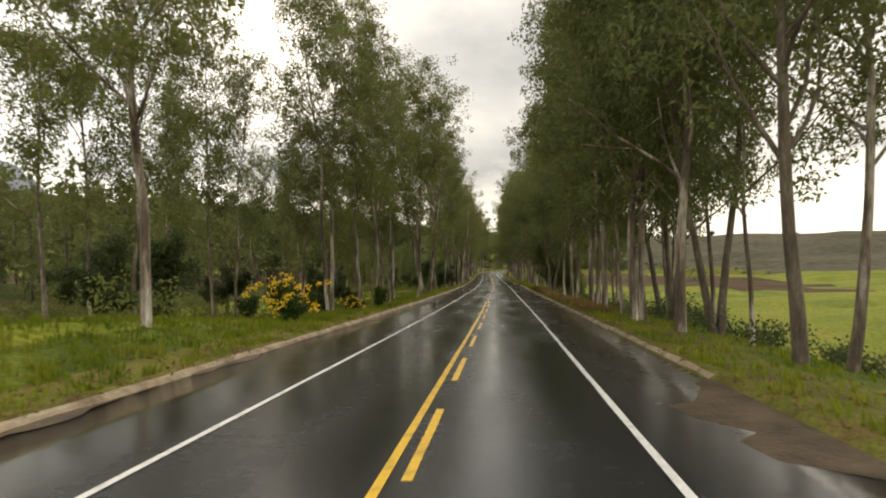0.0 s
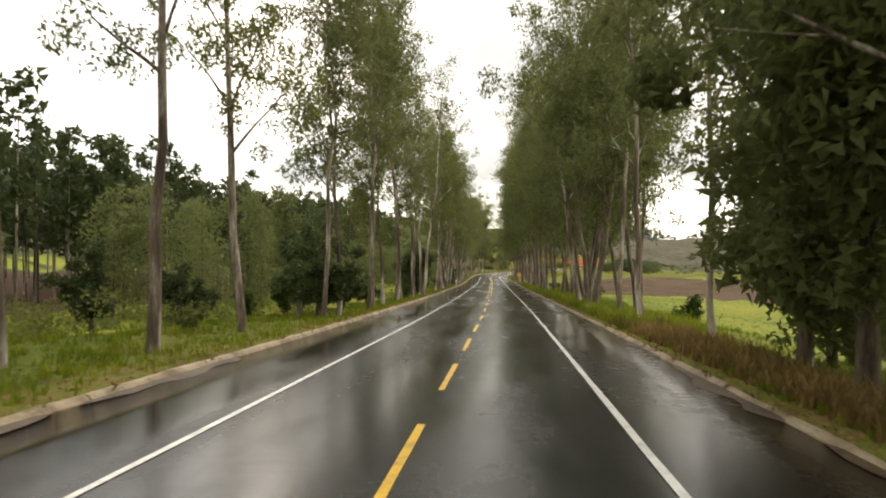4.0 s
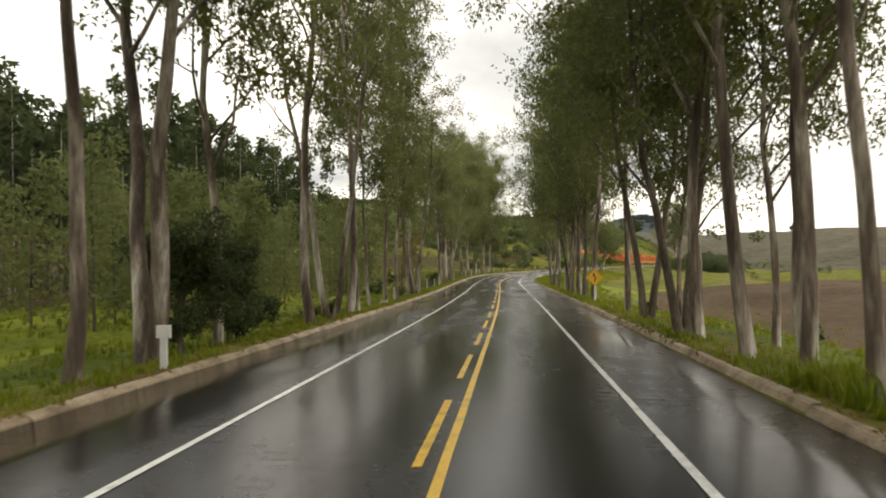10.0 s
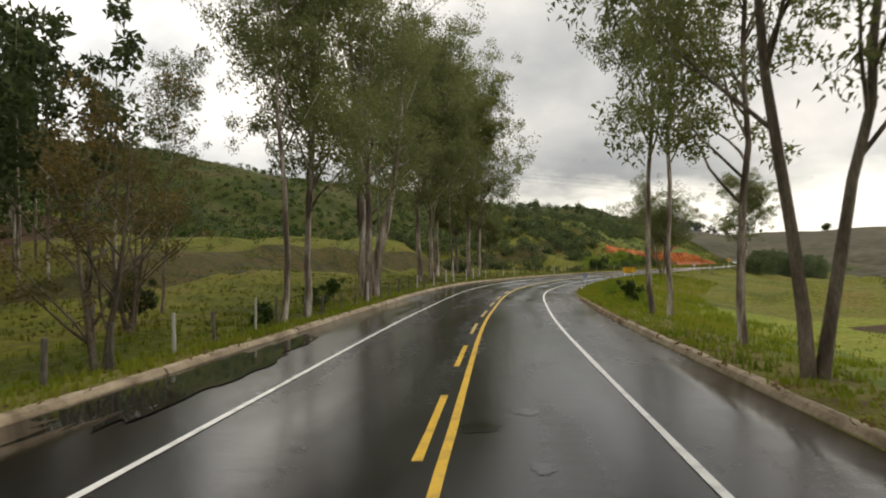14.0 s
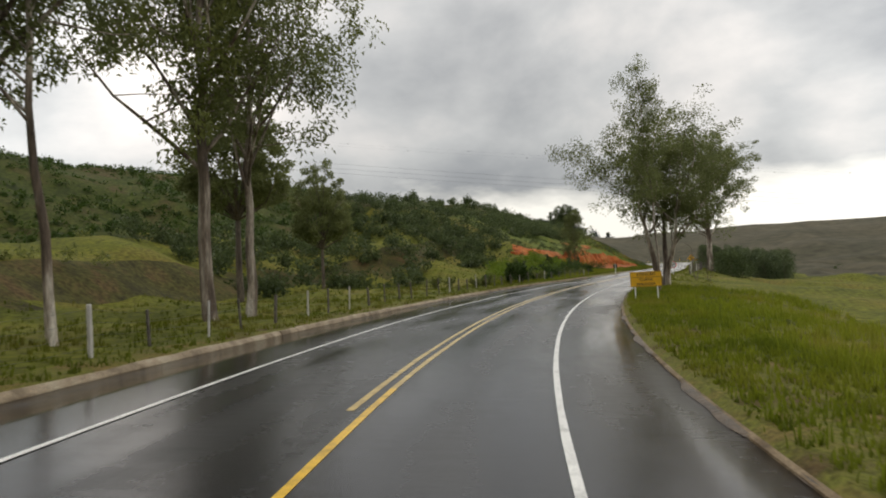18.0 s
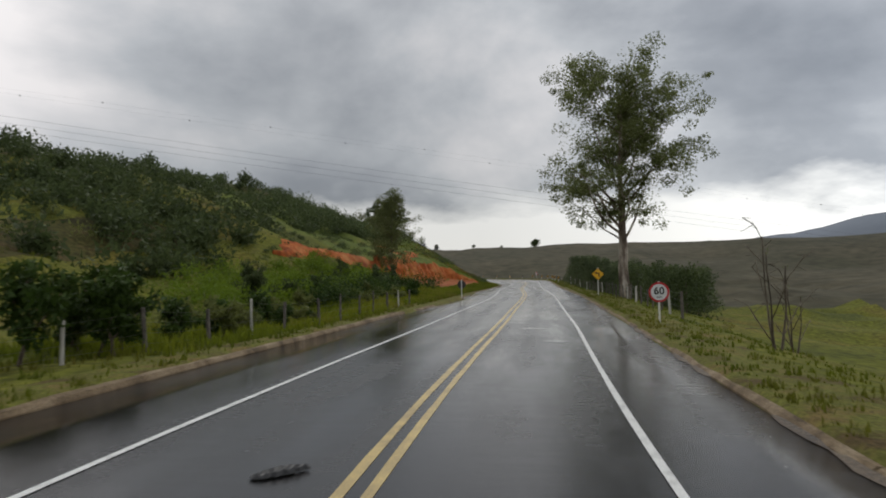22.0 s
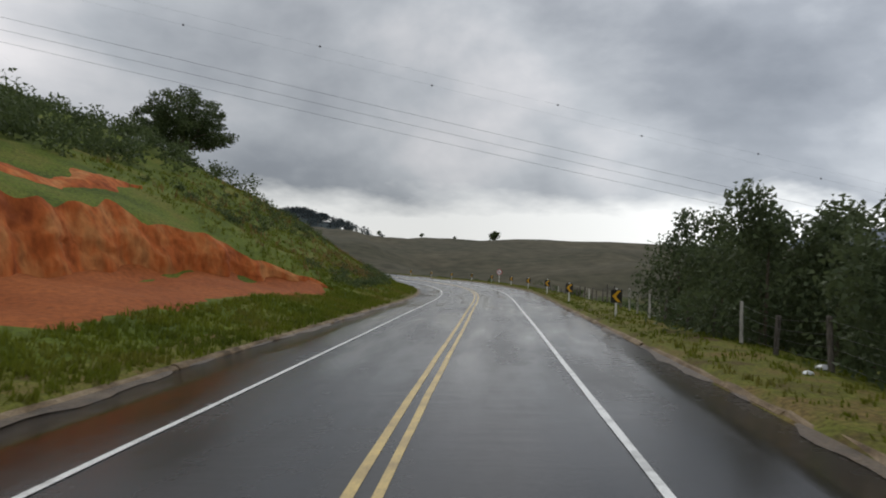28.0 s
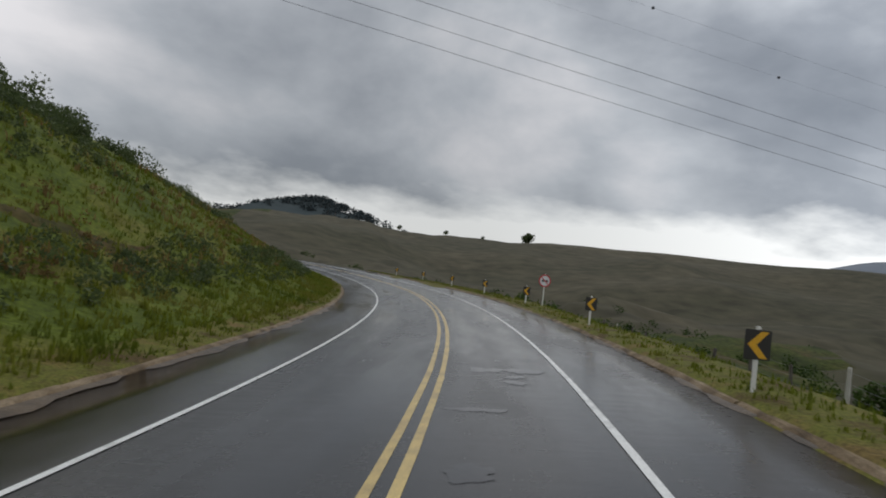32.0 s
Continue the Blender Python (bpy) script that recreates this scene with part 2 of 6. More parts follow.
def asphalt_material():
    """Wet asphalt in road coordinates (across, along): fine grain, polished wheel tracks, a smooth film of water in
    broad patches, fine cross ripples, and dirtier, darker shoulders."""
    m = bpy.data.materials.new("wet_asphalt")
    m.use_nodes = True
    n, l = m.node_tree.nodes, m.node_tree.links
    b = n["Principled BSDF"]
    b.inputs["Specular IOR Level"].default_value = 0.38
    uv = n.new("ShaderNodeUVMap"); uv.uv_map = "lane"

    def mapped(sx, sy):
        mp = n.new("ShaderNodeMapping"); mp.inputs["Scale"].default_value = (sx, sy, 1)
        l.new(uv.outputs[0], mp.inputs[0])
        return mp.outputs[0]

    def tex(sx, sy, detail, rough=0.6):
        t = n.new("ShaderNodeTexNoise")
        t.inputs["Scale"].default_value, t.inputs["Detail"].default_value, t.inputs["Roughness"].default_value = 1.0, detail, rough
        l.new(mapped(sx, sy), t.inputs["Vector"])
        return t.outputs["Fac"]

    def spread(value, a, b, lo, hi):
        r = n.new("ShaderNodeMapRange")
        for k, q in zip(("From Min", "From Max", "To Min", "To Max"), (a, b, lo, hi)):
            r.inputs[k].default_value = q
        l.new(value, r.inputs["Value"])
        return r.outputs[0]

    def calc(op, a, b):
        c = n.new("ShaderNodeMath"); c.operation = op
        for i, q in enumerate((a, b)):
            if isinstance(q, float):
                c.inputs[i].default_value = q
            else:
                l.new(q, c.inputs[i])
        return c.outputs[0]

    sp = n.new("ShaderNodeSeparateXYZ")
    l.new(uv.outputs[0], sp.inputs[0])
    wander = calc("ADD", sp.outputs[0], spread(tex(0.0, 0.03, 2.0), 0.3, 0.7, -0.25, 0.25))
    across = spread(wander, -6.6, 6.6, 0.0, 1.0)
    tracks = n.new("ShaderNodeValToRGB")          # bright where wheels have polished the surface
    tracks.color_ramp.interpolation = "EASE"
    stops = [(-6.6, 1.2), (-4.2, 1.2), (-3.3, .15), (-2.5, .85), (-1.75, .2), (-0.9, .9), (0.0, .1), (0.75, .9), (1.55, .25), (2.4, .9), (3.2, .15), (4.2, .35), (6.6, .2)]
    el = tracks.color_ramp.elements
    for i, (d, v) in enumerate(stops):
        e = el[i] if i < 2 else el.new((d + 6.6) / 13.2)
        e.position, e.color = (d + 6.6) / 13.2, (v, v, v, 1)
    l.new(across, tracks.inputs[0])
    film = tex(0.45, 0.09, 6.0)
    ripple = tex(0.8, 4.5, 5.0)
    rough = calc("ADD", spread(film, 0.36, 0.64, 0.17, 0.36), calc("MULTIPLY", tracks.outputs[0], -0.10))
    rough = calc("ADD", rough, spread(ripple, 0.3, 0.7, -0.035, 0.035))
    l.new(calc("MAXIMUM", rough, 0.09), b.inputs["Roughness"])
    grain = spread(tex(55.0, 55.0, 3.0), 0.3, 0.7, 0.75, 1.25)
    tone = calc("MULTIPLY", spread(tex(0.5, 0.12, 8.0), 0.3, 0.7, 0.75, 1.25), grain)
    shade = n.new("ShaderNodeValToRGB")
    el = shade.color_ramp.elements
    for i, (d, c) in enumerate([(-6.6, (0.016, 0.012, 0.009)), (-3.9, (0.013, 0.012, 0.012)), (-3.2, (0.023, 0.023, 0.024)), (0.0, (0.021, 0.021, 0.022)), (3.3, (0.024, 0.024, 0.025)), (4.4, (0.021, 0.018, 0.015)), (6.6, (0.030, 0.021, 0.013))]):
        e = el[i] if i < 2 else el.new((d + 6.6) / 13.2)
        e.position, e.color = (d + 6.6) / 13.2, (*c, 1)
    l.new(across, shade.inputs[0])
    mx = n.new("ShaderNodeVectorMath"); mx.operation = "SCALE"
    l.new(shade.outputs[0], mx.inputs[0]); l.new(tone, mx.inputs["Scale"])
    l.new(mx.outputs[0], b.inputs["Base Color"])
    bp = n.new("ShaderNodeBump")
    bp.inputs["Distance"].default_value, bp.inputs["Strength"].default_value = 0.02, 0.16
    l.new(calc("ADD", tex(14.0, 14.0, 8.0), calc("MULTIPLY", ripple, 0.5)), bp.inputs["Height"]); l.new(bp.outputs[0], b.inputs["Normal"])
    return m


M_ASPHALT = asphalt_material()
M_POTHOLE = material("broken_asphalt", 0.6, ((0.006, 0.006, 0.006), (0.015, 0.014, 0.013)), 6.0, 8.0, fine=(60.0, 0.4), bump=0.8, bump_scale=20.0)
M_WHITE = material("white_road_paint", 0.35, ((0.42, 0.42, 0.40), (0.72, 0.72, 0.69)), 3.0, fine=(30.0, 0.2), stops=(0.3, 0.5))
M_YELLOW = material("yellow_road_paint", 0.35, ((0.36, 0.22, 0.03), (0.72, 0.44, 0.035)), 2.5, fine=(30.0, 0.2), stops=(0.3, 0.5))
M_YELLOW_OLD = material("worn_yellow_road_paint", 0.4, ((0.30, 0.21, 0.08), (0.55, 0.40, 0.13)), 1.5, fine=(30.0, 0.25), stops=(0.3, 0.6))
M_KERB = material("kerb_concrete", 0.75, ((0.12, 0.085, 0.045), (0.25, 0.19, 0.12), (0.33, 0.275, 0.19)), 1.2, fine=(25.0, 0.3), bump=0.4)
M_KERBMUD = material("muddy_kerb_concrete", 0.8, ((0.075, 0.05, 0.026), (0.17, 0.12, 0.068), (0.25, 0.19, 0.12)), 1.2, fine=(25.0, 0.35), bump=0.5, spec=0.25)
M_GRASS = material("grass_ground", 0.9, ((0.05, 0.07, 0.010), (0.085, 0.11, 0.012), (0.12, 0.115, 0.022)), 0.22, 9.0, fine=(6.0, 0.45), bump=0.8, bump_scale=5.0, spec=0.12)
M_MEADOW = material("wet_meadow", 0.9, ((0.085, 0.105, 0.010), (0.13, 0.155, 0.013), (0.17, 0.17, 0.022)), 0.09, 10.0, fine=(3.0, 0.4), bump=0.8, bump_scale=3.0, spec=0.12)
M_VERGE = material("verge_earth", 0.9, ((0.08, 0.055, 0.022), (0.11, 0.115, 0.02), (0.14, 0.10, 0.035)), 0.7, 9.0, fine=(12.0, 0.45), bump=0.8, spec=0.12)
M_SCRUB = material("scrub_ground", 0.95, ((0.025, 0.034, 0.009), (0.045, 0.056, 0.011), (0.065, 0.05, 0.02)), 0.12, 9.0, fine=(2.0, 0.5), bump=0.8, bump_scale=2.0, spec=0.12)
M_PLOUGH = material("brown_ploughed_field", 0.95, ((0.048, 0.03, 0.015), (0.075, 0.047, 0.024)), 0.05, 9.0, fine=(1.2, 0.3), spec=0.12)
M_RIDGE = material("bare_brown_hillside", 0.95, ((0.052, 0.05, 0.03), (0.066, 0.06, 0.038), (0.085, 0.074, 0.047)), 0.012, 9.0, (1, 1, 1), fine=(0.15, 0.3), spec=0.12)
M_PASTURE = material("rough_olive_pasture", 0.95, ((0.06, 0.068, 0.010), (0.10, 0.105, 0.012), (0.12, 0.10, 0.02)), 0.10, 10.0, fine=(2.5, 0.5), bump=0.8, bump_scale=3.0, spec=0.12)
M_BROWN = material("eroded_brown_bank", 0.95, ((0.028, 0.026, 0.010), (0.055, 0.052, 0.014), (0.075, 0.05, 0.02)), 0.35, 10.0, (1, 1, 0.5), fine=(3.0, 0.5), bump=0.9, bump_scale=2.0, spec=0.12)
M_LITTER = material("forest_floor", 0.95, ((0.05, 0.03, 0.018), (0.085, 0.05, 0.03)), 0.3, 8.0, fine=(3.0, 0.4), spec=0.12)
M_RED = material("red_earth", 0.9, ((0.19, 0.046, 0.013), (0.33, 0.088, 0.022), (0.40, 0.17, 0.06)), 0.5, 9.0, (1, 1, 0.45), fine=(2.5, 0.3), bump=0.6, bump_scale=2.2, spec=0.12)
M_REDFLOOR = material("red_earth_floor", 0.8, ((0.20, 0.055, 0.015), (0.28, 0.085, 0.025)), 0.2, 9.0, fine=(4.0, 0.25), bump=0.5, spec=0.08)
# bluish grey-green with the distance haze mixed into the colour
M_FARHILL = material("haze_tinted_wooded_hill", 1.0, ((0.05, 0.063, 0.066), (0.07, 0.083, 0.085)), 0.02, 9.0, spec=0.0)
# the mist of distance is put into this pale blue-grey base colour
M_MOUNTAIN = material("mist_tinted_mountain", 1.0, ((0.17, 0.19, 0.22), (0.21, 0.23, 0.26)), 0.002, 8.0, spec=0.0)
M_BARK = material("eucalyptus_bark", 0.8, ((0.05, 0.034, 0.024), (0.12, 0.088, 0.062), (0.34, 0.29, 0.235), (0.56, 0.52, 0.45)), 0.9, 8.0, (1.6, 1.6, 0.26), 1.0, 7.0, fine=(12.0, 0.35), random=0.22, stops=(0.36, 0.66))
M_BARKD = material("dark_bark", 0.85, ((0.05, 0.036, 0.026), (0.11, 0.085, 0.06), (0.17, 0.14, 0.105)), 1.4, 7.0, (1.6, 1.6, 0.4), 0.9, 7.0, fine=(14.0, 0.35), random=0.2)
M_LEAF = material("eucalyptus_leaves", 0.55, ((0.13, 0.15, 0.058), (0.17, 0.19, 0.07)), 0.5, 3.0, random=0.22, leaf=0.5, spec=0.12)
M_LEAFY = material("yellowish_leaves", 0.5, ((0.13, 0.15, 0.045), (0.17, 0.185, 0.055)), 0.5, 3.0, random=0.22, leaf=0.45, spec=0.12)
M_LEAFD = material("dark_leaves", 0.5, ((0.05, 0.07, 0.028), (0.085, 0.11, 0.04)), 0.5, 3.0, random=0.3, leaf=0.4, spec=0.12)
M_RUST = material("rusty_leaves", 0.55, ((0.10, 0.085, 0.03), (0.17, 0.12, 0.04)), 0.5, 3.0, random=0.3, leaf=0.4, spec=0.12)
M_COFFEE = material("shrub_leaves", 0.5, ((0.032, 0.06, 0.012), (0.065, 0.10, 0.02)), 0.2, 3.0, random=0.4, leaf=0.3, spec=0.12)
M_BLADE = material("grass_blades", 0.6, ((0.095, 0.135, 0.012), (0.16, 0.195, 0.016), (0.21, 0.21, 0.03)), 0.25, 4.0, random=0.3, leaf=0.4, spec=0.12)
M_BLADEO = material("olive_grass_blades", 0.65, ((0.08, 0.105, 0.012), (0.125, 0.145, 0.015), (0.155, 0.14, 0.03)), 0.2, 5.0, random=0.35, leaf=0.4, spec=0.12)
M_THICK = material("thicket_leaves", 0.5, ((0.065, 0.088, 0.042), (0.105, 0.13, 0.058)), 0.5, 3.0, random=0.3, leaf=0.4, spec=0.12)
M_LUSH = material("lush_grass_blades", 0.65, ((0.13, 0.165, 0.016), (0.19, 0.22, 0.02), (0.23, 0.22, 0.035)), 0.2, 5.0, random=0.25, leaf=0.5, spec=0.1)
M_FRESH = material("fresh_green_leaves", 0.55, ((0.09, 0.14, 0.012), (0.14, 0.20, 0.018)), 0.4, 3.0, random=0.3, leaf=0.4, spec=0.12)
M_STRAW = material("straw_grass", 0.7, ((0.13, 0.09, 0.035), (0.24, 0.16, 0.06)), 0.4, 4.0, random=0.3, leaf=0.3, spec=0.12)
M_FLOWER = material("yellow_petals", 0.6, ((0.7, 0.45, 0.02), (0.8, 0.55, 0.03)), 2.0, leaf=0.3)
M_POST = material("weathered_post", 0.85, ((0.05, 0.042, 0.035), (0.15, 0.13, 0.11)), 6.0, 5.0, (3, 3, 0.6), 0.5, random=0.3)
M_POSTPALE = material("pale_post", 0.8, ((0.35, 0.33, 0.29), (0.5, 0.48, 0.44)), 4.0, 5.0, (3, 3, 0.6), 0.3)
M_WIRE = material("galvanised_wire", 0.5, ((0.12, 0.12, 0.12), (0.2, 0.2, 0.2)), 4.0, metal=0.6)
M_CABLE = material("power_cable", 0.6, ((0.03, 0.03, 0.035), (0.05, 0.05, 0.055)), 2.0)


# ---- building blocks ----
def link(name, verts, faces, mats, parent=None, label="", smooth=False, mat_index=None):
    me = bpy.data.meshes.new(name)
    if isinstance(verts, np.ndarray) and isinstance(faces, np.ndarray):
        k = faces.shape[1]
        me.vertices.add(len(verts)); me.loops.add(faces.size); me.polygons.add(len(faces))
        me.vertices.foreach_set("co", np.ascontiguousarray(verts, np.float32).ravel())
        me.loops.foreach_set("vertex_index", np.ascontiguousarray(faces, np.int32).ravel())
        me.polygons.foreach_set("loop_start", np.arange(0, faces.size, k, dtype=np.int32))
    else:
        me.from_pydata([tuple(v) for v in verts], [], [tuple(f) for f in faces])
    for m in mats if isinstance(mats, (list, tuple)) else [mats]:
        me.materials.append(m)
    if mat_index is not None:
        me.polygons.foreach_set("material_index", np.asarray(mat_index, np.int32))
    if smooth:
        me.polygons.foreach_set("use_smooth", np.ones(len(me.polygons), bool))
    me.update(calc_edges=True)
    ob = new(name, me)
    if parent:
        ob.parent = parent
    if label:
        ob["label"] = label
    return ob


def part(name, bm, material, parent, label=""):
    me = bpy.data.meshes.new(name)
    bm.to_mesh(me)
    bm.free()
    me.materials.append(material)
    ob = new(name, me)
    ob.parent = parent
    if label:
        ob["label"] = label
    return ob


def box_bm(sx, sy, sz, centre=(0, 0, 0), bevel=0.0):
    bm = bmesh.new()
    bmesh.ops.create_cube(bm, size=1.0, matrix=Matrix.Translation(centre) @ Matrix.Diagonal((sx, sy, sz, 1)))
    if bevel:
        bmesh.ops.bevel(bm, geom=bm.edges[:], offset=bevel, segments=2, affect="EDGES")
    return bm


def disc_bm(radius, thick, sides=40, centre=(0, 0, 0), axis="Y"):
    bm = bmesh.new()
    turn = Matrix.Rotation(radians(90), 4, "X") if axis == "Y" else Matrix.Identity(4)
    bmesh.ops.create_cone(bm, cap_ends=True, segments=sides, radius1=radius, radius2=radius, depth=thick, matrix=Matrix.Translation(centre) @ turn)
    return bm


def tube(points, radii, sides=8, wobble=0.0, rng=random):
    """Verts and faces of a tapered round limb along points."""
    verts, faces = [], []
    pts = [Vector(p) for p in points]
    side = None
    for i, p in enumerate(pts):
        way = (pts[min(i + 1, len(pts) - 1)] - pts[max(i - 1, 0)]).normalized()
        if side is None:
            side = way.orthogonal().normalized()
        side = (side - way * side.dot(way)).normalized()
        up = way.cross(side)
        for k in range(sides):
            a = 2 * math.pi * k / sides
            r = radii[i] * (1 + wobble * rng.uniform(-1, 1))
            verts.append(p + side * math.cos(a) * r + up * math.sin(a) * r)
    for i in range(len(pts) - 1):
        for k in range(sides):
            a, b = i * sides + k, i * sides + (k + 1) % sides
            faces.append((a, b, b + sides, a + sides))
    verts.append(pts[-1]); faces += [((len(pts) - 1) * sides + k, (len(pts) - 1) * sides + (k + 1) % sides, len(verts) - 1) for k in range(sides)]
    return verts, faces


def merge(chunks):
    verts, faces = [], []
    for v, f in chunks:
        n = len(verts)
        verts += v
        faces += [tuple(i + n for i in q) for q in f]
    return verts, faces


def leaf_quads(rg, centres, spread, per, length, width, droop=0.5, flat=1.0):
    """Quads of single leaves scattered round the given clump centres."""
    n = len(centres) * per
    c = np.repeat(np.asarray(centres, float), per, 0)
    sp = np.repeat(np.asarray(spread, float), per)[:, None] if np.ndim(spread) else spread
    off = rg.normal(size=(n, 3))
    off /= np.maximum(np.linalg.norm(off, axis=1), 1e-6)[:, None]
    off *= rg.uniform(0.15, 1.0, (n, 1)) ** 0.6
    off[:, 2] *= flat
    c = c + off * sp
    way = rg.normal(size=(n, 3))
    way[:, 2] -= droop * 1.6
    way /= np.linalg.norm(way, axis=1)[:, None]
    side = np.cross(way, rg.normal(size=(n, 3)))
    side /= np.maximum(np.linalg.norm(side, axis=1), 1e-6)[:, None]
    ln = length * rg.uniform(0.6, 1.3, (n, 1)); wd = width * rg.uniform(0.7, 1.3, (n, 1))
    v = np.empty((n, 3, 3))
    v[:, 0] = c + side * wd * 0.62
    v[:, 1] = c + way * ln
    v[:, 2] = c - side * wd * 0.62 + way * ln * 0.15
    return v.reshape(-1, 3), np.arange(n * 3).reshape(-1, 3)


# ---- ground: heights across the road at stations along it ----
LEFT = [(-200, [(7, .15), (12, .1), (25, -.3), (45, .3), (70, 3), (110, 12), (160, 22), (300, 45)]),
        (110, [(7, .15), (10, 0), (20, -.4), (50, -.3), (65, .5), (110, 4), (160, 14), (300, 45)]),
        (270, [(7, .1), (10, -.3), (20, -.6), (38, 0), (60, .6), (110, 4), (160, 18), (300, 45)]),
        (322, [(7, .1), (10, -.2), (20, -.5), (38, -.2), (60, 1.5), (110, 6), (160, 20), (300, 45)]),
        (340, [(7, .15), (10, .1), (30, .8), (34, 1.0), (38, 3.6), (44, 4.0), (60, 5.0), (90, 13), (130, 36), (300, 52)]),
        (420, [(7, .15), (10, .1), (30, .8), (34, 1.0), (38, 4.0), (55, 5.8), (80, 15), (120, 32), (300, 50)]),
        (480, [(7, .15), (12, .4), (20, 1.5), (28, 6), (50, 13), (90, 25), (130, 30), (300, 45)])]
LEFT2 = [(510, [(7, .15), (10, .25), (16, .4), (19.5, .7), (23, 4.9), (32, 8.4), (60, 20), (100, 28), (300, 40)]),
         (538, [(7, .15), (9, .3), (14, .45), (18.5, .7), (21.5, 4.4), (30, 8.4), (60, 22), (100, 29), (300, 35)]),
         (547, [(7, .15), (9, .3), (14, .45), (16.7, .7), (19.5, 3.9), (30, 8.6), (60, 21.5), (100, 28), (300, 34)]),
         (553, [(7, .15), (9, .3), (13, .5), (14.6, .7), (17, 3.0), (30, 9.0), (60, 21), (100, 27), (300, 33)]),
         (559, [(7, .15), (9, .3), (11, .6), (13.5, 2.0), (18, 3.9), (30, 9.4), (60, 20.5), (100, 27), (300, 33)]),
         (569, [(7, .15), (8, .3), (12, 1.1), (18, 3.5), (24, 6.5), (30, 10), (50, 17.5), (80, 25), (300, 28)]),
         (620, [(7, .15), (9, .4), (13, 1.9), (18, 4.5), (24, 8.8), (40, 16.2), (70, 26), (300, 28)]),
         (700, [(7, .15), (9, .6), (14, 3), (25, 8), (40, 14), (70, 22), (300, 25)]),
         (820, [(7, .1), (9, .3), (20, 2), (60, 6), (100, 8), (300, 10)])]
RIGHT = [(-200, [(6, .15), (8, .05), (11, -.6), (15, -1.5), (25, -2), (150, -2)]),
         (90, [(6, .15), (8, .0), (11, -.6), (15, -1.5), (25, -2), (150, -2)]),
         (270, [(6, .15), (8, 0.), (10, -.4), (15, -1.3), (25, -1.8), (150, -2)]),
         (340, [(6, .12), (8, .1), (12, .1), (16, -.6), (25, -1.6), (150, -3)]),
         (430, [(6, .15), (9, .1), (12, -.5), (20, -2.2), (35, -3.5), (150, -5)]),
         (520, [(6, .15), (8, .1), (11, -.6), (18, -2.5), (35, -4.5), (150, -6)]),
         (640, [(6, .15), (8.5, .1), (11, -.8), (18, -3), (35, -5), (150, -5)])]


def table(tab, s, d):
    rows = [np.interp(d, [a for a, b in r], [b for a, b in r]) for _, r in tab]
    st = np.array([a for a, _ in tab], float)
    rows = np.array(rows)
    i = np.clip(np.searchsorted(st, s) - 1, 0, len(st) - 2)
    w = np.clip((s - st[i]) / (st[i + 1] - st[i]), 0, 1)
    k = np.arange(len(s))
    return rows[i, k] * (1 - w) + rows[i + 1, k] * w


def smooth(x, a, b):
    w = np.clip((x - a) / (b - a), 0, 1)
    return w * w * (3 - 2 * w)


_rg = np.random.default_rng(4)
_waves = [(_rg.uniform(0, 6.28), 1 / w, _rg.uniform(0, 6.28), a) for w, a in
          ((140, 1.0), (95, .8), (61, .6), (37, .5), (23, .35), (15, .25), (9, .16), (6.1, .12), (4.3, .09), (2.9, .06)) for _ in range(2)]


def rolling(x, y, finest=0.0):
    z = np.zeros_like(x)
    for a, k, p, amp in _waves:
        if 1 / k >= finest:
            z = z + amp * np.sin((x * math.cos(a) + y * math.sin(a)) * k * 6.28 + p + 1.7 * np.sin((x * math.sin(a) - y * math.cos(a)) * k * 3.1 + p))
    return z


def height(s, d, x=None, y=None):
    """Ground level at s along and d to the right of the road."""
    s, d = np.broadcast_arrays(np.asarray(s, float), np.asarray(d, float))
    shape = s.shape
    s, d = s.ravel().copy(), d.ravel().copy()
    if x is None:
        x, y = spine_xy(s, d)
    a = np.abs(d)
    left = np.where(s < 495, table(LEFT, s, a), table(LEFT2, s, a))
    w = np.clip((s - 480) / 30, 0, 1)
    left = np.where((s > 480) & (s < 510), table(LEFT, np.minimum(s, 480), a) * (1 - w) + table(LEFT2, np.maximum(s, 510), a) * w, left)
    right = table(RIGHT, s, a)
    z = np.where(d < 0, left, right)
    near = 1 - smooth(a, 40, 260)
    z = z + road_z(np.clip(s, -300, 720)) * near + cross_fall(s) * np.clip(d, -7, 7) * (1 - smooth(a, 9, 22))
    # the wide bare ridge beyond the valley, ahead and to the right
    reach = np.hypot(np.maximum(d, 0), np.maximum(s - 600, 0) * np.where(d < 0, smooth(d, -260, 0), 1))
    z = z + smooth(reach, 90, 480) * (14 + 21 * smooth(s, 640, 860) * (0.5 + 0.5 * smooth(d, -150, 200))) - smooth(reach, 520, 1500) * 30
    # wooded knoll past the bend, mountains far off
    z = z + 33 * np.exp(-(((x - 182) / 70) ** 2 + ((y - 1290) / 110) ** 2))
    away = smooth(np.maximum(a, s - 640), 80, 220)
    z = z + rolling(x, y, 5.0) * 0.9 * smooth(a, 9, 60) * (1 - away) * (0.3 + 0.7 * smooth(s, 330, 380)) + rolling(x, y, 90.0) * away + rolling(x, y) * 0.25 * smooth(a, 6.5, 12)
    z = np.where(a < np.where(d < 0, np.interp(s, [60, 120, 440, 452, 462, 480, 505], [6.33, 6.45, 6.45, 5.8, 5.8, 6.25, 6.4]), 5.65), road_z(np.clip(s, -300, 720)) + cross_fall(s) * d - 0.16, z)
    return z.reshape(shape)


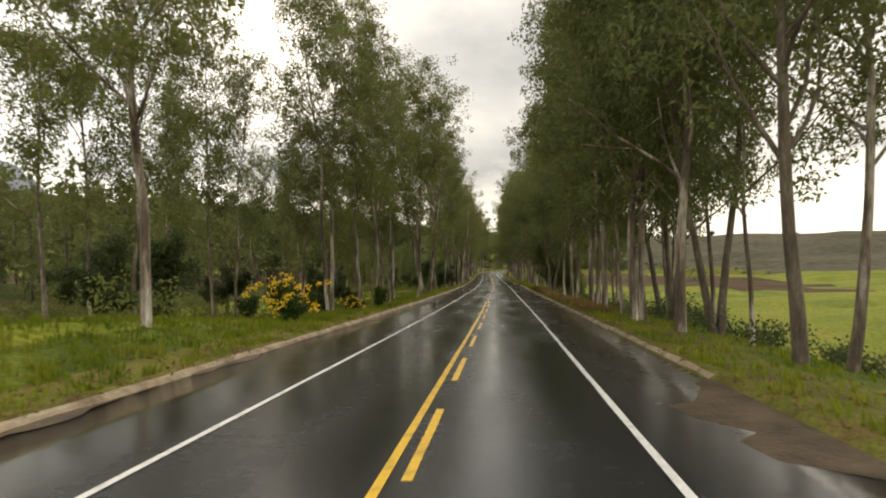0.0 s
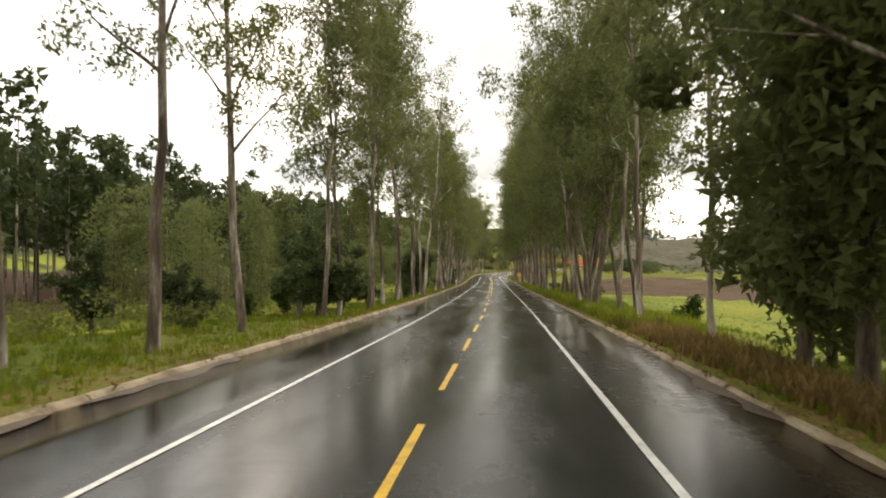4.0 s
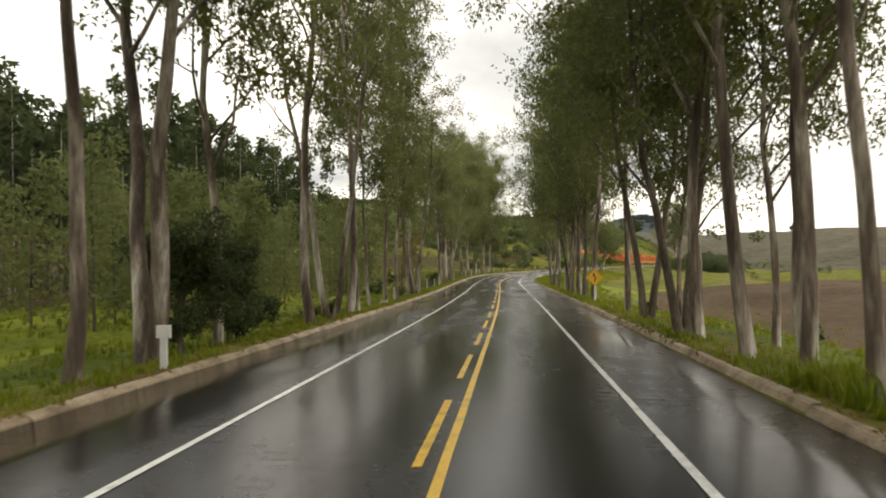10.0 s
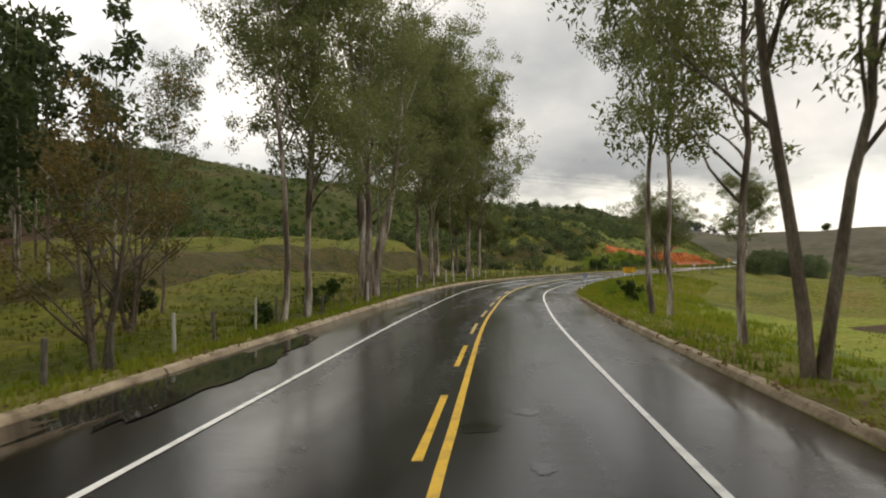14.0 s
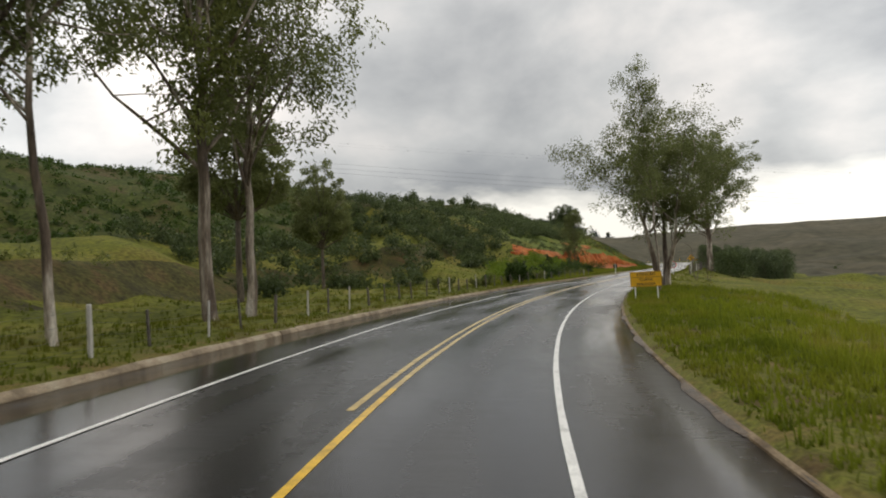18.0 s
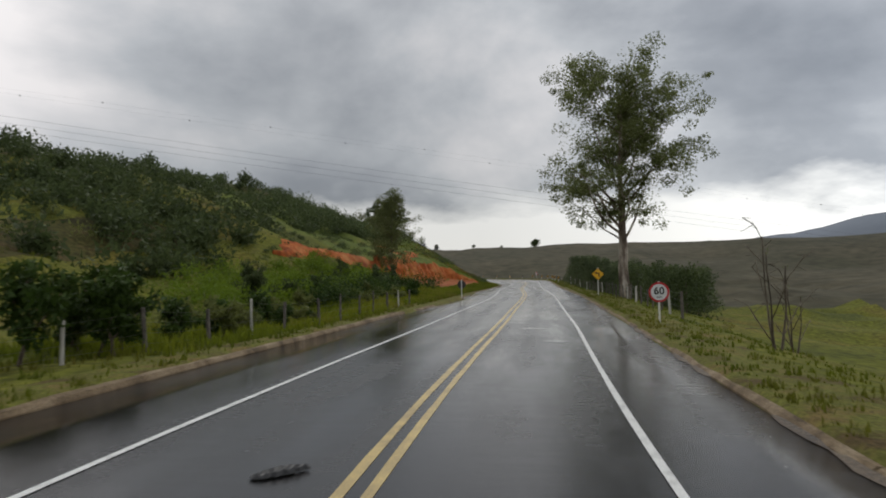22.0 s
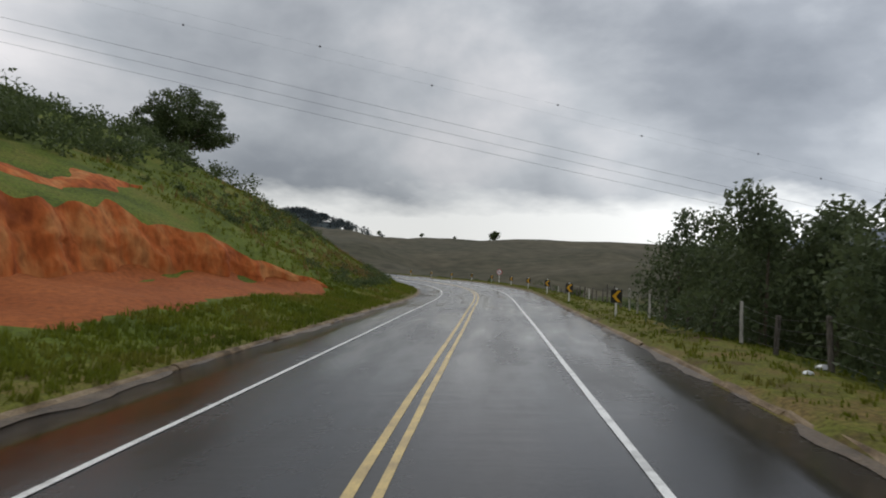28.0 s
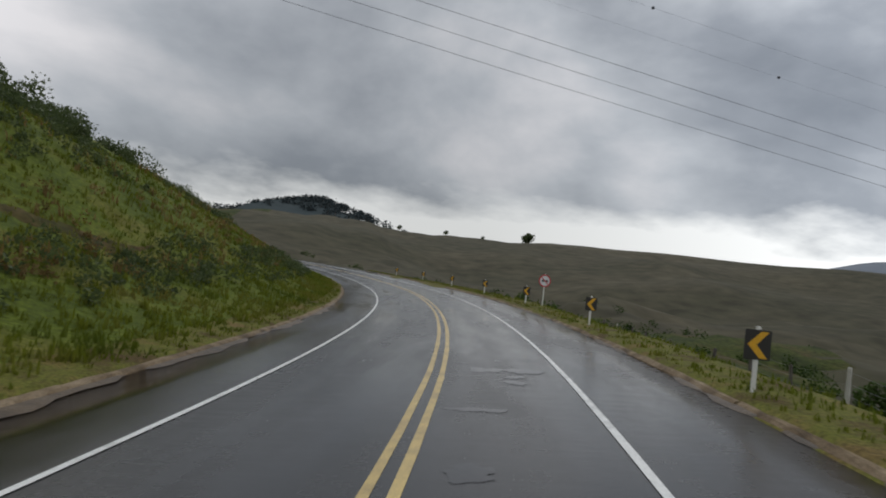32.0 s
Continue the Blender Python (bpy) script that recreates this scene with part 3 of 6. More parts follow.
def spine_xy(s, d):
    """Plan place of the ground's own grid: along the road near it, fanned straight far from it."""
    sc = np.clip(s, -70, 640)
    x, y, tx, ty = road_at(sc)
    x, y = x + tx * (s - sc), y + ty * (s - sc)
    dn = np.clip(d, -60, 60)
    return x + ty * dn + 0.985 * (d - dn), y - tx * dn - 0.17 * (d - dn)


def ground_z(x, y):
    s, d = road_sd(x, y)
    return float(height(np.array([s]), np.array([d]), np.array([x]), np.array([y]))[0])


def place(s, d):
    """World place on the ground at s along and d to the right of the road."""
    x, y, tx, ty = road_at(s)
    x, y = float(x + ty * d), float(y - tx * d)
    return Vector((x, y, float(height(np.array([float(s)]), np.array([float(d)]), np.array([x]), np.array([y]))[0])))


def places(sd):
    """World places on the ground for many pairs of s and d."""
    s, d = np.array([q[0] for q in sd], float), np.array([q[1] for q in sd], float)
    x, y, tx, ty = road_at(s)
    x, y = x + ty * d, y - tx * d
    z = height(s, d, x, y)
    return [Vector(q) for q in zip(x.tolist(), y.tolist(), z.tolist())]


def build_ground():
    dd = [0, 3, 5.4, 5.9, 6.3, 6.7, 7.2, 8, 9, 10, 11, 12.5, 14, 15.5, 17, 18.5, 20, 21, 22, 23.5, 25, 27, 29, 31, 33.5, 36, 39, 42, 46, 50, 55, 60, 67, 75, 85, 96, 110, 125,
          145, 170, 200, 240, 290, 350, 420, 500, 600, 750, 950, 1250, 1700, 2300, 3000]
    D = np.array([-v for v in dd[:0:-1]] + dd, float)
    far, step, v = [], 3.0, 700.0
    while v < 3900:
        far.append(v); v += step; step *= 1.09
    SS = np.array([-3000, -2000, -1300, -800, -500, -300, -200, -140, -100, -70, -50] + list(np.arange(-36, 700, 2.0)) + far)
    s, d = np.meshgrid(SS, D, indexing="ij")
    x, y = spine_xy(s.ravel(), d.ravel())
    dr = d.ravel()
    z = height(s.ravel(), np.where((s.ravel() > 640) & (np.abs(dr) < 7), np.where(dr < 0, -7.0, 7.0), dr), x, y)
    # where the road itself bends away from the grid, keep the ground under it
    far_part = s.ravel() > 640
    ks = np.nonzero(far_part & (np.abs(d.ravel()) < 420) & (s.ravel() < 1000))[0]
    sub = ROAD_S > 560
    near = np.argmin((x[ks][:, None] - ROAD_XY[sub, 0][None]) ** 2 + (y[ks][:, None] - ROAD_XY[sub, 1][None]) ** 2, 1)
    ox, oy = x[ks] - ROAD_XY[sub, 0][near], y[ks] - ROAD_XY[sub, 1][near]
    qx, qy = ROAD_T[sub, 0][near], ROAD_T[sub, 1][near]
    rs, rd = ROAD_S[sub][near] + ox * qx + oy * qy, ox * qy - oy * qx
    w = np.maximum(smooth(np.abs(rd), 40, 150), smooth(rs, ROAD_END - 90, ROAD_END - 30))
    z[ks] = z[ks] * w + (1 - w) * height(rs, rd, x[ks], y[ks])
    nS, nD = s.shape
    idx = np.arange(nS * nD).reshape(nS, nD)
    faces = np.stack([idx[:-1, :-1], idx[:-1, 1:], idx[1:, 1:], idx[1:, :-1]], -1).reshape(-1, 4)
    sm, dm = (s[:-1, :-1] + s[1:, 1:]).ravel() / 2, (d[:-1, :-1] + d[1:, 1:]).ravel() / 2
    xm, ym = x[faces].mean(1), y[faces].mean(1)
    wob = rolling(xm, ym) * 3
    mats = [M_GRASS, M_VERGE, M_MEADOW, M_SCRUB, M_PLOUGH, M_RIDGE, M_LITTER, M_RED, M_REDFLOOR, M_FARHILL, M_PASTURE, M_BROWN]
    mi = np.zeros(len(sm), int)
    am = np.abs(dm)
    mi[(am < 8)] = 1
    big = rolling(xm, ym, 55.0) * 7 + wob
    mi[(dm > 15)] = 2
    mi[(dm > np.interp(sm, [150, 170, 195, 220, 245, 275, 330, 360], [40, 31, 22, 15.5, 13.5, 16.5, 29, 50]) + wob * .3) & (dm < np.interp(sm, [150, 250, 280, 350], [85, 100, 90, 60]) + big * .6) & (sm < 350 + wob) & (sm > 152 + wob)] = 4
    mi[(dm < -14 + wob * .3) & (sm < 300)] = 2
    mi[(dm < -30 + wob) & (sm < 120 + wob)] = 3
    mi[(dm < -36.5 + wob * .25) & (dm > -110 + big) & (sm > 124 + wob) & (sm < 338 + wob * .4 - .12 * dm)] = 6
    mi[(dm < -40 + wob * .6) & (dm > -52) & (sm > 338) & (sm < 480)] = 3
    mi[(dm < -52 + wob * .5) & (sm > 350 + wob)] = 3
    mi[(dm < -115 + big)] = 3
    mi[(dm > 8) & (dm < 120 + big) & (sm > 352 + wob) & (sm < 590)] = 10
    mi[(dm < -8) & (dm > -60 + wob * .5) & (sm > 296 + wob) & (sm < 497 + wob * .5)] = 10
    mi[(dm < -33 + wob * .35) & (dm > -39.5 + wob * .25) & (sm > 318 + wob) & (sm < 470)] = 11
    mi[(dm > 13 + wob * .3) & (sm > 585 + wob) & (sm < 690)] = 3
    mi[dm > np.interp(sm, [300, 400, 470, 560, 600], [225, 190, 100, 36, 24]) + big] = 5
    mi[(sm > 690) & (dm > -60)] = 5
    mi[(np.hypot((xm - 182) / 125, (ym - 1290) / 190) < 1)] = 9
    ob = link("ground", np.stack([x, y, z], 1), faces, mats, smooth=True, mat_index=mi)
    tagged(ob, "rolling green and brown countryside ground", "ground", kind="structure")
    return ob


ground = build_ground()


def centre_shift(s):
    """How far the painted centre line strays to the right of the road's middle."""
    return float(np.interp(s, [58, 66, 75, 120, 135, 150, 250, 300, 330, 352, 380, 440, 520, 560], [0, -.19, -.12, 0, 0, .13, .13, .1, .2, .04, -.06, .05, 0, .04]))


def strip(name, s0, s1, d0, d1, lift, mat, parent, step=2.0, label="", rag=0.0, seed=0, edge=0):
    """A flat strip lying on the road between two offsets."""
    rr = random.Random(seed)
    n = max(1, int(round((s1 - s0) / step)))
    v, f = [], []
    for i in range(n + 1):
        s = s0 + (s1 - s0) * i / n
        h = edge * half_width(s, edge) if edge else centre_shift(s)
        v += [on_road(s, h + d0 + rr.uniform(-rag, rag), lift), on_road(s, h + d1 + rr.uniform(-rag, rag), lift)]
    f = [(2 * i, 2 * i + 1, 2 * i + 3, 2 * i + 2) for i in range(n)]
    return link(name, v, f, mat, parent, label)


# the carriageway with its shoulders, one slab with thickness at its edges
def build_road():
    ds = [-6.55, -6.5, -5.0, -3.3, -1.6, 0, 1.6, 3.3, 4.6, 5.75, 5.8]
    zs = [-.5, -.02, -.01, 0, .005, .008, .005, 0, -.01, -.02, -.5]
    v, f = [], []
    stations = np.arange(-68, ROAD_END - 1, 1.5)
    for s in stations:
        k = left_edge(s) + .1
        v += [on_road(s, max(d, -k) if d > -6.52 else -k - .05, z) for d, z in zip(ds, zs)]
    n = len(ds)
    for i in range(len(stations) - 1):
        f += [(i * n + k, i * n + k + 1, (i + 1) * n + k + 1, (i + 1) * n + k) for k in range(n - 1)]
    ob = link("road", v, f, M_ASPHALT, smooth=True)
    lane = ob.data.uv_layers.new(name="lane")
    across = np.tile(np.array(ds), len(stations)); along = np.repeat(stations, n)
    vi = np.empty(len(ob.data.loops), np.int32)
    ob.data.loops.foreach_get("vertex_index", vi)
    lane.data.foreach_set("uv", np.stack([across[vi], along[vi]], 1).astype(np.float32).ravel())
    return tagged(ob, "rain-wet dark asphalt two-lane country road", "road", kind="structure")


road = build_road()
strip("edge_line", -60, ROAD_END - 4, -.06, .06, .012, M_WHITE, road, label="white edge line", rag=.006, edge=-1)
strip("edge_line", -60, ROAD_END - 4, -.06, .06, .012, M_WHITE, road, label="white edge line", rag=.008, seed=1, edge=1)
strip("centre_line", -60, 61, -.21, -.08, .014, M_YELLOW, road, label="solid yellow centre line", rag=.006, seed=2)
strip("centre_line", 156, 352, .09, .22, .014, M_YELLOW, road, label="solid yellow centre line", rag=.006, seed=3)
strip("centre_line", 352, ROAD_END - 4, .09, .22, .014, M_YELLOW_OLD, road, label="worn solid yellow centre line", rag=.01, seed=4)
strip("centre_line", 350, ROAD_END - 4, -.22, -.09, .014, M_YELLOW_OLD, road, label="worn solid yellow centre line", rag=.01, seed=5)
DASH = [(-9, -54.2), (0, 11.5), (9, 77), (15, 120.3), (17, 137.5), (19, 153), (22, 172.9), (25, 192.8), (28, 213.4), (30, 226.4), (32, 238.6), (33, 246.2), (36, 265.4), (38, 278.8), (42, 309.2), (44, 324.4), (45, 333.4), (46, 341.6)]
for k in range(-8, 47):
    far = float(np.interp(k, [a for a, b in DASH], [b for a, b in DASH]))
    d0 = .08 if far < 61 else .03 if far < 152 else -.22
    strip("dash", far - 4.1, far, d0, d0 + .13, .014, M_YELLOW if far < 300 else M_YELLOW_OLD, road, step=1.4, label="yellow dash", rag=.006, seed=50 + k)


# ---- kerbs: low cast strips with a worn slanting face, in lengths with a joint between ----
def build_kerb(name, side, spans):
    top = tagged(new(name, None), "low worn concrete kerb along the wet road", "kerb", kind="structure")
    rr = random.Random(7 + side)
    for a, b, hgt in spans:
        s = a
        while s < b - 0.5:
            e = min(s + rr.uniform(9, 14), b)
            sh, hh = rr.uniform(-.03, .03), hgt * rr.uniform(.85, 1.1)
            prof = [(0, -.1), (.03, .01), (.10, hh * .8), (.16, hh), (.30, hh * .97), (.36, -.1)]
            v, f = [], []
            n = max(2, int((e - s) / 1.0))
            for i in range(n + 1):
                q = s + .02 + (e - s - .04) * i / n
                for x, z in prof:
                    v.append(on_road(q, side * ((left_edge(q) if side < 0 else 5.62) + sh + x + rr.uniform(-.012, .012)), z + (rr.uniform(-.02, .015) if z > 0.05 else 0)))
            m = len(prof)
            for i in range(n):
                f += [(i * m + k, i * m + k + 1, (i + 1) * m + k + 1, (i + 1) * m + k) for k in range(m - 1)]
            f += [tuple(range(m)), tuple(n * m + k for k in reversed(range(m)))]
            link("kerb_length", v, f, M_KERB if s < (300 if side > 0 else 395) else M_KERBMUD, top)
            s = e
    return top


build_kerb("kerb_left", -1, [(-60, 230, .11), (230, 452, .125), (459.5, 700, .095)])
build_kerb("kerb_right", 1, [(-60, 8, .12), (15, 200, .10), (200, 322, .15), (322, 392, .035), (392, 700, .085)])


# ---- soil and litter washed against the kerbs ----
M_SOIL = material("washed_soil", 0.55, ((0.03, 0.02, 0.011), (0.07, 0.045, 0.024), (0.10, 0.07, 0.04)), 1.2, 9.0, fine=(20.0, 0.4), bump=0.6, bump_scale=12.0, spec=0.3)


def soil_drift(s0, s1, d0, d1, seed):
    """A ragged wedge of wet soil lying along the tarmac's edge, from the kerb at d0 to its thin rim near d1."""
    rg = random.Random(seed)
    n = int((s1 - s0) / .5)
    v = []
    for i in range(n + 1):
        s = s0 + (s1 - s0) * i / n
        w = min(1, (s - s0) / 4, (s1 - s) / 4) * (.55 + .3 * math.sin(s * .7 + seed) + .2 * math.sin(s * 2.3 + 2 * seed) + rg.uniform(-.12, .12))
        v += [on_road(s, d0, .03), on_road(s, d0 + (d1 - d0) * max(w, .05) * .5, .024), on_road(s, d0 + (d1 - d0) * max(w, .06), -.012)]
    f = [(3 * i + k, 3 * i + k + 1, 3 * i + k + 4, 3 * i + k + 3) for i in range(n) for k in range(2)]
    return link("soil_drift", v, f, M_SOIL, road, "brown soil washed onto the tarmac", smooth=True)


for i, (a, b, d0, d1) in enumerate(((-6, 17, 5.9, 3.9), (-8, 30, -6.5, -6.0), (34, 60, 5.75, 5.3), (66, 104, -6.5, -5.9), (70, 108, 5.75, 5.25), (150, 190, -6.5, -6.1), (180, 212, 5.75, 5.3), (318, 394, 5.75, 5.5),
                                    (394, 440, 5.75, 5.5), (440, 500, 5.75, 5.42), (500, 560, 5.75, 5.4), (560, 640, 5.75, 5.45), (446, 462, -6.3, -5.0), (470, 530, -6.45, -5.9), (530, 620, -6.45, -5.95))):
    soil_drift(a, b, d0, d1, i)


# ---- worn asphalt: thin films of water lying across the wheel tracks, and shallow potholes ----
M_FILM = material("rain_film", 0.11, ((0.012, 0.012, 0.013), (0.022, 0.022, 0.023)), 1.5, 6.0, fine=(40.0, 0.3), bump=0.06, bump_scale=9.0, spec=0.5)


def rain_film(s0, s1, d0, d1, seed):
    """One ragged film of water on the tarmac."""
    rg = random.Random(seed)
    n, v = 36, []
    for i in range(n):
        a = 6.283 * i / n
        r = 1 + .22 * math.sin(2 * a + seed) + .16 * math.sin(5 * a + 2 * seed) + .08 * math.sin(9 * a + seed)
        v.append(on_road((s0 + s1) / 2 + math.cos(a) * r * (s1 - s0) / 2, (d0 + d1) / 2 + math.sin(a) * r * (d1 - d0) / 2, .0115))
    v.append(on_road((s0 + s1) / 2, (d0 + d1) / 2, .0125))
    return link("rain_film", v, [(i, (i + 1) % n, n) for i in range(n)], M_FILM, road, smooth=True)


rr = random.Random(41)
for a, b, d0, d1, k in ((466, 476, .3, 2.6, 14), (484, 492, .4, 1.6, 8), (440, 452, .5, 2.6, 4), (425, 437, .6, 2.4, 3), (380, 392, 1.0, 3.0, 9), (300, 304, -2.2, -1.0, 3),
                        (282, 286, .5, 1.6, 3), (505, 516, .9, 1.8, 7), (572, 592, .5, 2.2, 10), (478, 488, 4.2, 5.3, 4)):
    for i in range(k):
        q, d, w, e = rr.uniform(a, b), rr.uniform(d0, d1), rr.uniform(.12, .4), rr.uniform(.15, .5)
        rain_film(q - w, q + w, d - e, d + e, a * 7 + i)
for q, d, w in ((471.2, 1.0, .16), (484.6, .95, .22), (571.5, .7, .14)):
    n = 26
    ring = [on_road(q + w * (1 + .25 * math.sin(3 * t)) * math.cos(t), d + .8 * w * (1 + .2 * math.sin(2 * t + 1)) * math.sin(t), .0135) for t in [6.283 * i / n for i in range(n)]]
    hole = [on_road(q + .6 * w * math.cos(t), d + .5 * w * math.sin(t), .002) for t in [6.283 * i / n for i in range(n)]]
    link("pothole", ring + hole, [(i, (i + 1) % n, n + (i + 1) % n, n + i) for i in range(n)] + [tuple(range(n, 2 * n))], M_POTHOLE, road, "small dark broken pothole")


# ---- trees ----
def limb(rg, start, way, length, r0, r1, bend=0.25, lift=0.15, n=5):
    """Points and radii of a limb that wanders and rises; returns points, radii."""
    p, w = Vector(start), Vector(way).normalized()
    pts, rad = [p.copy()], [r0]
    for i in range(n):
        w = (w + Vector(rg.normal(0, bend, 3)) * 0.5 + Vector((0, 0, lift * 0.3))).normalized()
        p = p + w * (length / n)
        pts.append(p.copy()); rad.append(r0 + (r1 - r0) * (i + 1) / n)
    return pts, rad


def eucalyptus(seed, h, trunks=1, r=0.26, crown=0.38, leaves=6500, reach=4.2, lean=0.02, bark=None, leaf=None, limbs=11, size=(0.34, 0.11), clump=0.85, bare=0.0,
               name="eucalyptus_tree"):
    """A tall eucalyptus: one or more slender trunks, rising limbs, and hanging leaves in loose clumps at the limbs' ends."""
    rg = np.random.default_rng(seed)
    top = new(name, None)
    wood, tips, weight = [], [], []
    for k in range(trunks):
        ang = 6.28 * k / max(trunks, 1) + rg.uniform(0, 1)
        sp = 0.0 if trunks == 1 else 0.16 if trunks < 4 else 0.36
        base = Vector((math.cos(ang) * r * 0.7, math.sin(ang) * r * 0.7, -0.4)) if trunks > 1 else Vector((0, 0, -0.4))
        hh = h * (1 - (0.12 if trunks < 4 else 0.03) * k) * rg.uniform(0.95, 1.03)
        pts, rad = [base], [r * 1.2]
        way = Vector((math.cos(ang) * sp + rg.normal(0, lean), math.sin(ang) * sp + rg.normal(0, lean), 1))
        p, n = base.copy(), 12
        for i in range(1, n + 1):
            p = p + Vector((way.x + rg.normal(0, .055), way.y + rg.normal(0, .055), 1)) * (hh / n)
            if trunks > 1 and i > 4:
                way.x *= 0.8; way.y *= 0.8
            pts.append(p.copy())
            rad.append(max(r * (1.08 - 0.98 * (i / n) ** 0.85), 0.025))
        wood.append(tube(pts, rad, 9, 0.06, random.Random(seed + k)))
        for j in range(limbs // trunks + 2):
            f = crown + (0.97 - crown) * (j + rg.uniform(0, 1)) / (limbs // trunks + 2)
            a = rg.uniform(0, 6.28)
            i = min(int(f * n), n - 1)
            st = pts[i].lerp(pts[i + 1], f * n - i)
            out = rg.uniform(.45, 1.0)
            ln = reach * rg.uniform(.6, 1.1) * (1.15 - 0.75 * abs(f - crown - 0.25) / (1 - crown))
            lp, lr = limb(rg, st, (math.cos(a) * out, math.sin(a) * out, rg.uniform(.6, 1.3)), ln, min(rad[i] * 0.5, .02 + .016 * ln), 0.018)
            wood.append(tube(lp, lr, 5))
            leafy = rg.random() > bare
            for q in (2, 3, 4, 5):
                if rg.random() < 0.8:
                    b = rg.uniform(0, 6.28)
                    sp2, sr = limb(rg, lp[q], (math.cos(b), math.sin(b), rg.uniform(-.3, .6)), ln * rg.uniform(.25, .5), lr[q] * .6, 0.010, n=3)
                    wood.append(tube(sp2, sr, 4))
                    if leafy and rg.random() > bare:
                        tips += [sp2[-1], sp2[-2]]; weight += [1.0, 0.8]
                        for z in range(2):
                            tips.append(Vector(sp2[-1 - z]) + Vector(rg.normal(0, clump * .8, 3)) - Vector((0, 0, clump * .3))); weight.append(.62)
            if leafy:
                tips += [lp[-1], lp[-2]]; weight += [1.1, 0.9]
        tips.append(pts[-1]); weight.append(1.0)
    v, f = merge(wood)
    link("trunk", v, f, bark or M_BARK, top, smooth=True)
    tips = np.array([tuple(t) for t in tips])
    sp = clump * np.array(weight) * rg.uniform(.6, 1.3, len(tips))
    per = max(8, int(leaves / len(tips)))
    lv, lf = leaf_quads(rg, tips, sp, per, size[0], size[1], 0.7, 1.0)
    link("crown", lv, lf, leaf or M_LEAF, top)
    return top


def broadleaf(seed, h, spread, leaves=5000, leaf=None, bark=None, low=0.12, size=(0.26, 0.14), name="broadleaf_tree", r=0.16):
    """A rounded, dense tree or tall bush, its foliage in many clumps with gaps between."""
    rg = np.random.default_rng(seed)
    top = new(name, None)
    wood, tips, sp = [], [], []
    for k in range(max(4, int(h * 1.6))):
        a, f = rg.uniform(0, 6.28), rg.uniform(low, .8)
        prof = math.sin(math.pi * min(1, (f + .12) ** .8)) ** .6
        ln = spread * prof * rg.uniform(.6, 1.15)
        lp, lr = limb(rg, (0, 0, f * h * (.8 if h < 15 else 1.05)), (math.cos(a), math.sin(a), rg.uniform(.25, .9)), max(ln, .3), r * .45, .015, n=4)
        wood.append(tube(lp, lr, 5))
        for q in (1, 2, 3, 4):
            tips += [Vector(lp[q]) + Vector(rg.normal(0, .22 * spread / 2, 3))]
            sp.append(spread * rg.uniform(.14, .3))
    pts = [Vector((rg.normal(0, .03) * i, rg.normal(0, .03) * i, -0.3 + h * .9 * i / 6)) for i in range(7)]
    wood.append(tube(pts, [r * (1.1 - .15 * i) for i in range(7)], 7))
    for i in range(3, 7):
        tips.append(pts[i] + Vector(rg.normal(0, .1 * spread, 3))); sp.append(spread * .28)
    v, f = merge(wood)
    link("trunk", v, f, bark or M_BARKD, top, smooth=True)
    tips = np.array([tuple(t) for t in tips]); tips[:, 2] = np.maximum(tips[:, 2], h * low)
    lv, lf = leaf_quads(rg, tips, np.array(sp), max(6, int(leaves / len(tips))), size[0], size[1], 0.2, 0.85)
    link("crown", lv, lf, leaf or M_LEAFD, top)
    return top


def dome_tree(seed, h, wide, base, leaves, leaf, bark, r=.25, size=(.28, .14), name="domed_tree"):
    """A free-standing tree with a closed round crown: limbs fan from the fork to clumps all over a dome."""
    rg = np.random.default_rng(seed)
    top = new(name, None)
    fork = Vector((0, 0, base + .1 * (h - base)))
    wood = [tube([Vector((0, 0, -.6)), Vector((.05, 0, base * .5)), fork], [r * 1.2, r, r * .8], 8)]
    tips, sp = [], []
    for k in range(64):
        u, a = (k + .5) / 64, k * 2.39996 + rg.uniform(-.3, .3)
        up = 1 - 1.35 * u
        flat = math.sqrt(max(0, 1 - up * up)) if up > 0 else 1 - .25 * abs(up)
        q = rg.uniform(.78, 1.04)
        mid = base + (h - base) * .36
        tip = Vector((math.cos(a) * flat * wide * q, math.sin(a) * flat * wide * q, mid + up * (h - mid) * q * (1 if up > 0 else .5)))
        tips.append(tuple(tip)); sp.append(wide * rg.uniform(.13, .2))
        tips.append(tuple(fork.lerp(tip, rg.uniform(.55, .8)))); sp.append(wide * .2)
        if k % 3 == 0:
            knee = fork.lerp(tip, .5) + Vector(rg.normal(0, .06 * wide, 3))
            wood.append(tube([fork, knee, tip], [r * .4, r * .22, .02], 5))
    v, f = merge(wood)
    link("trunk", v, f, bark, top, smooth=True)
    lv, lf = leaf_quads(rg, np.array(tips), np.array(sp), leaves // len(tips), size[0], size[1], .2, .85)
    link("crown", lv, lf, leaf, top)
    return top


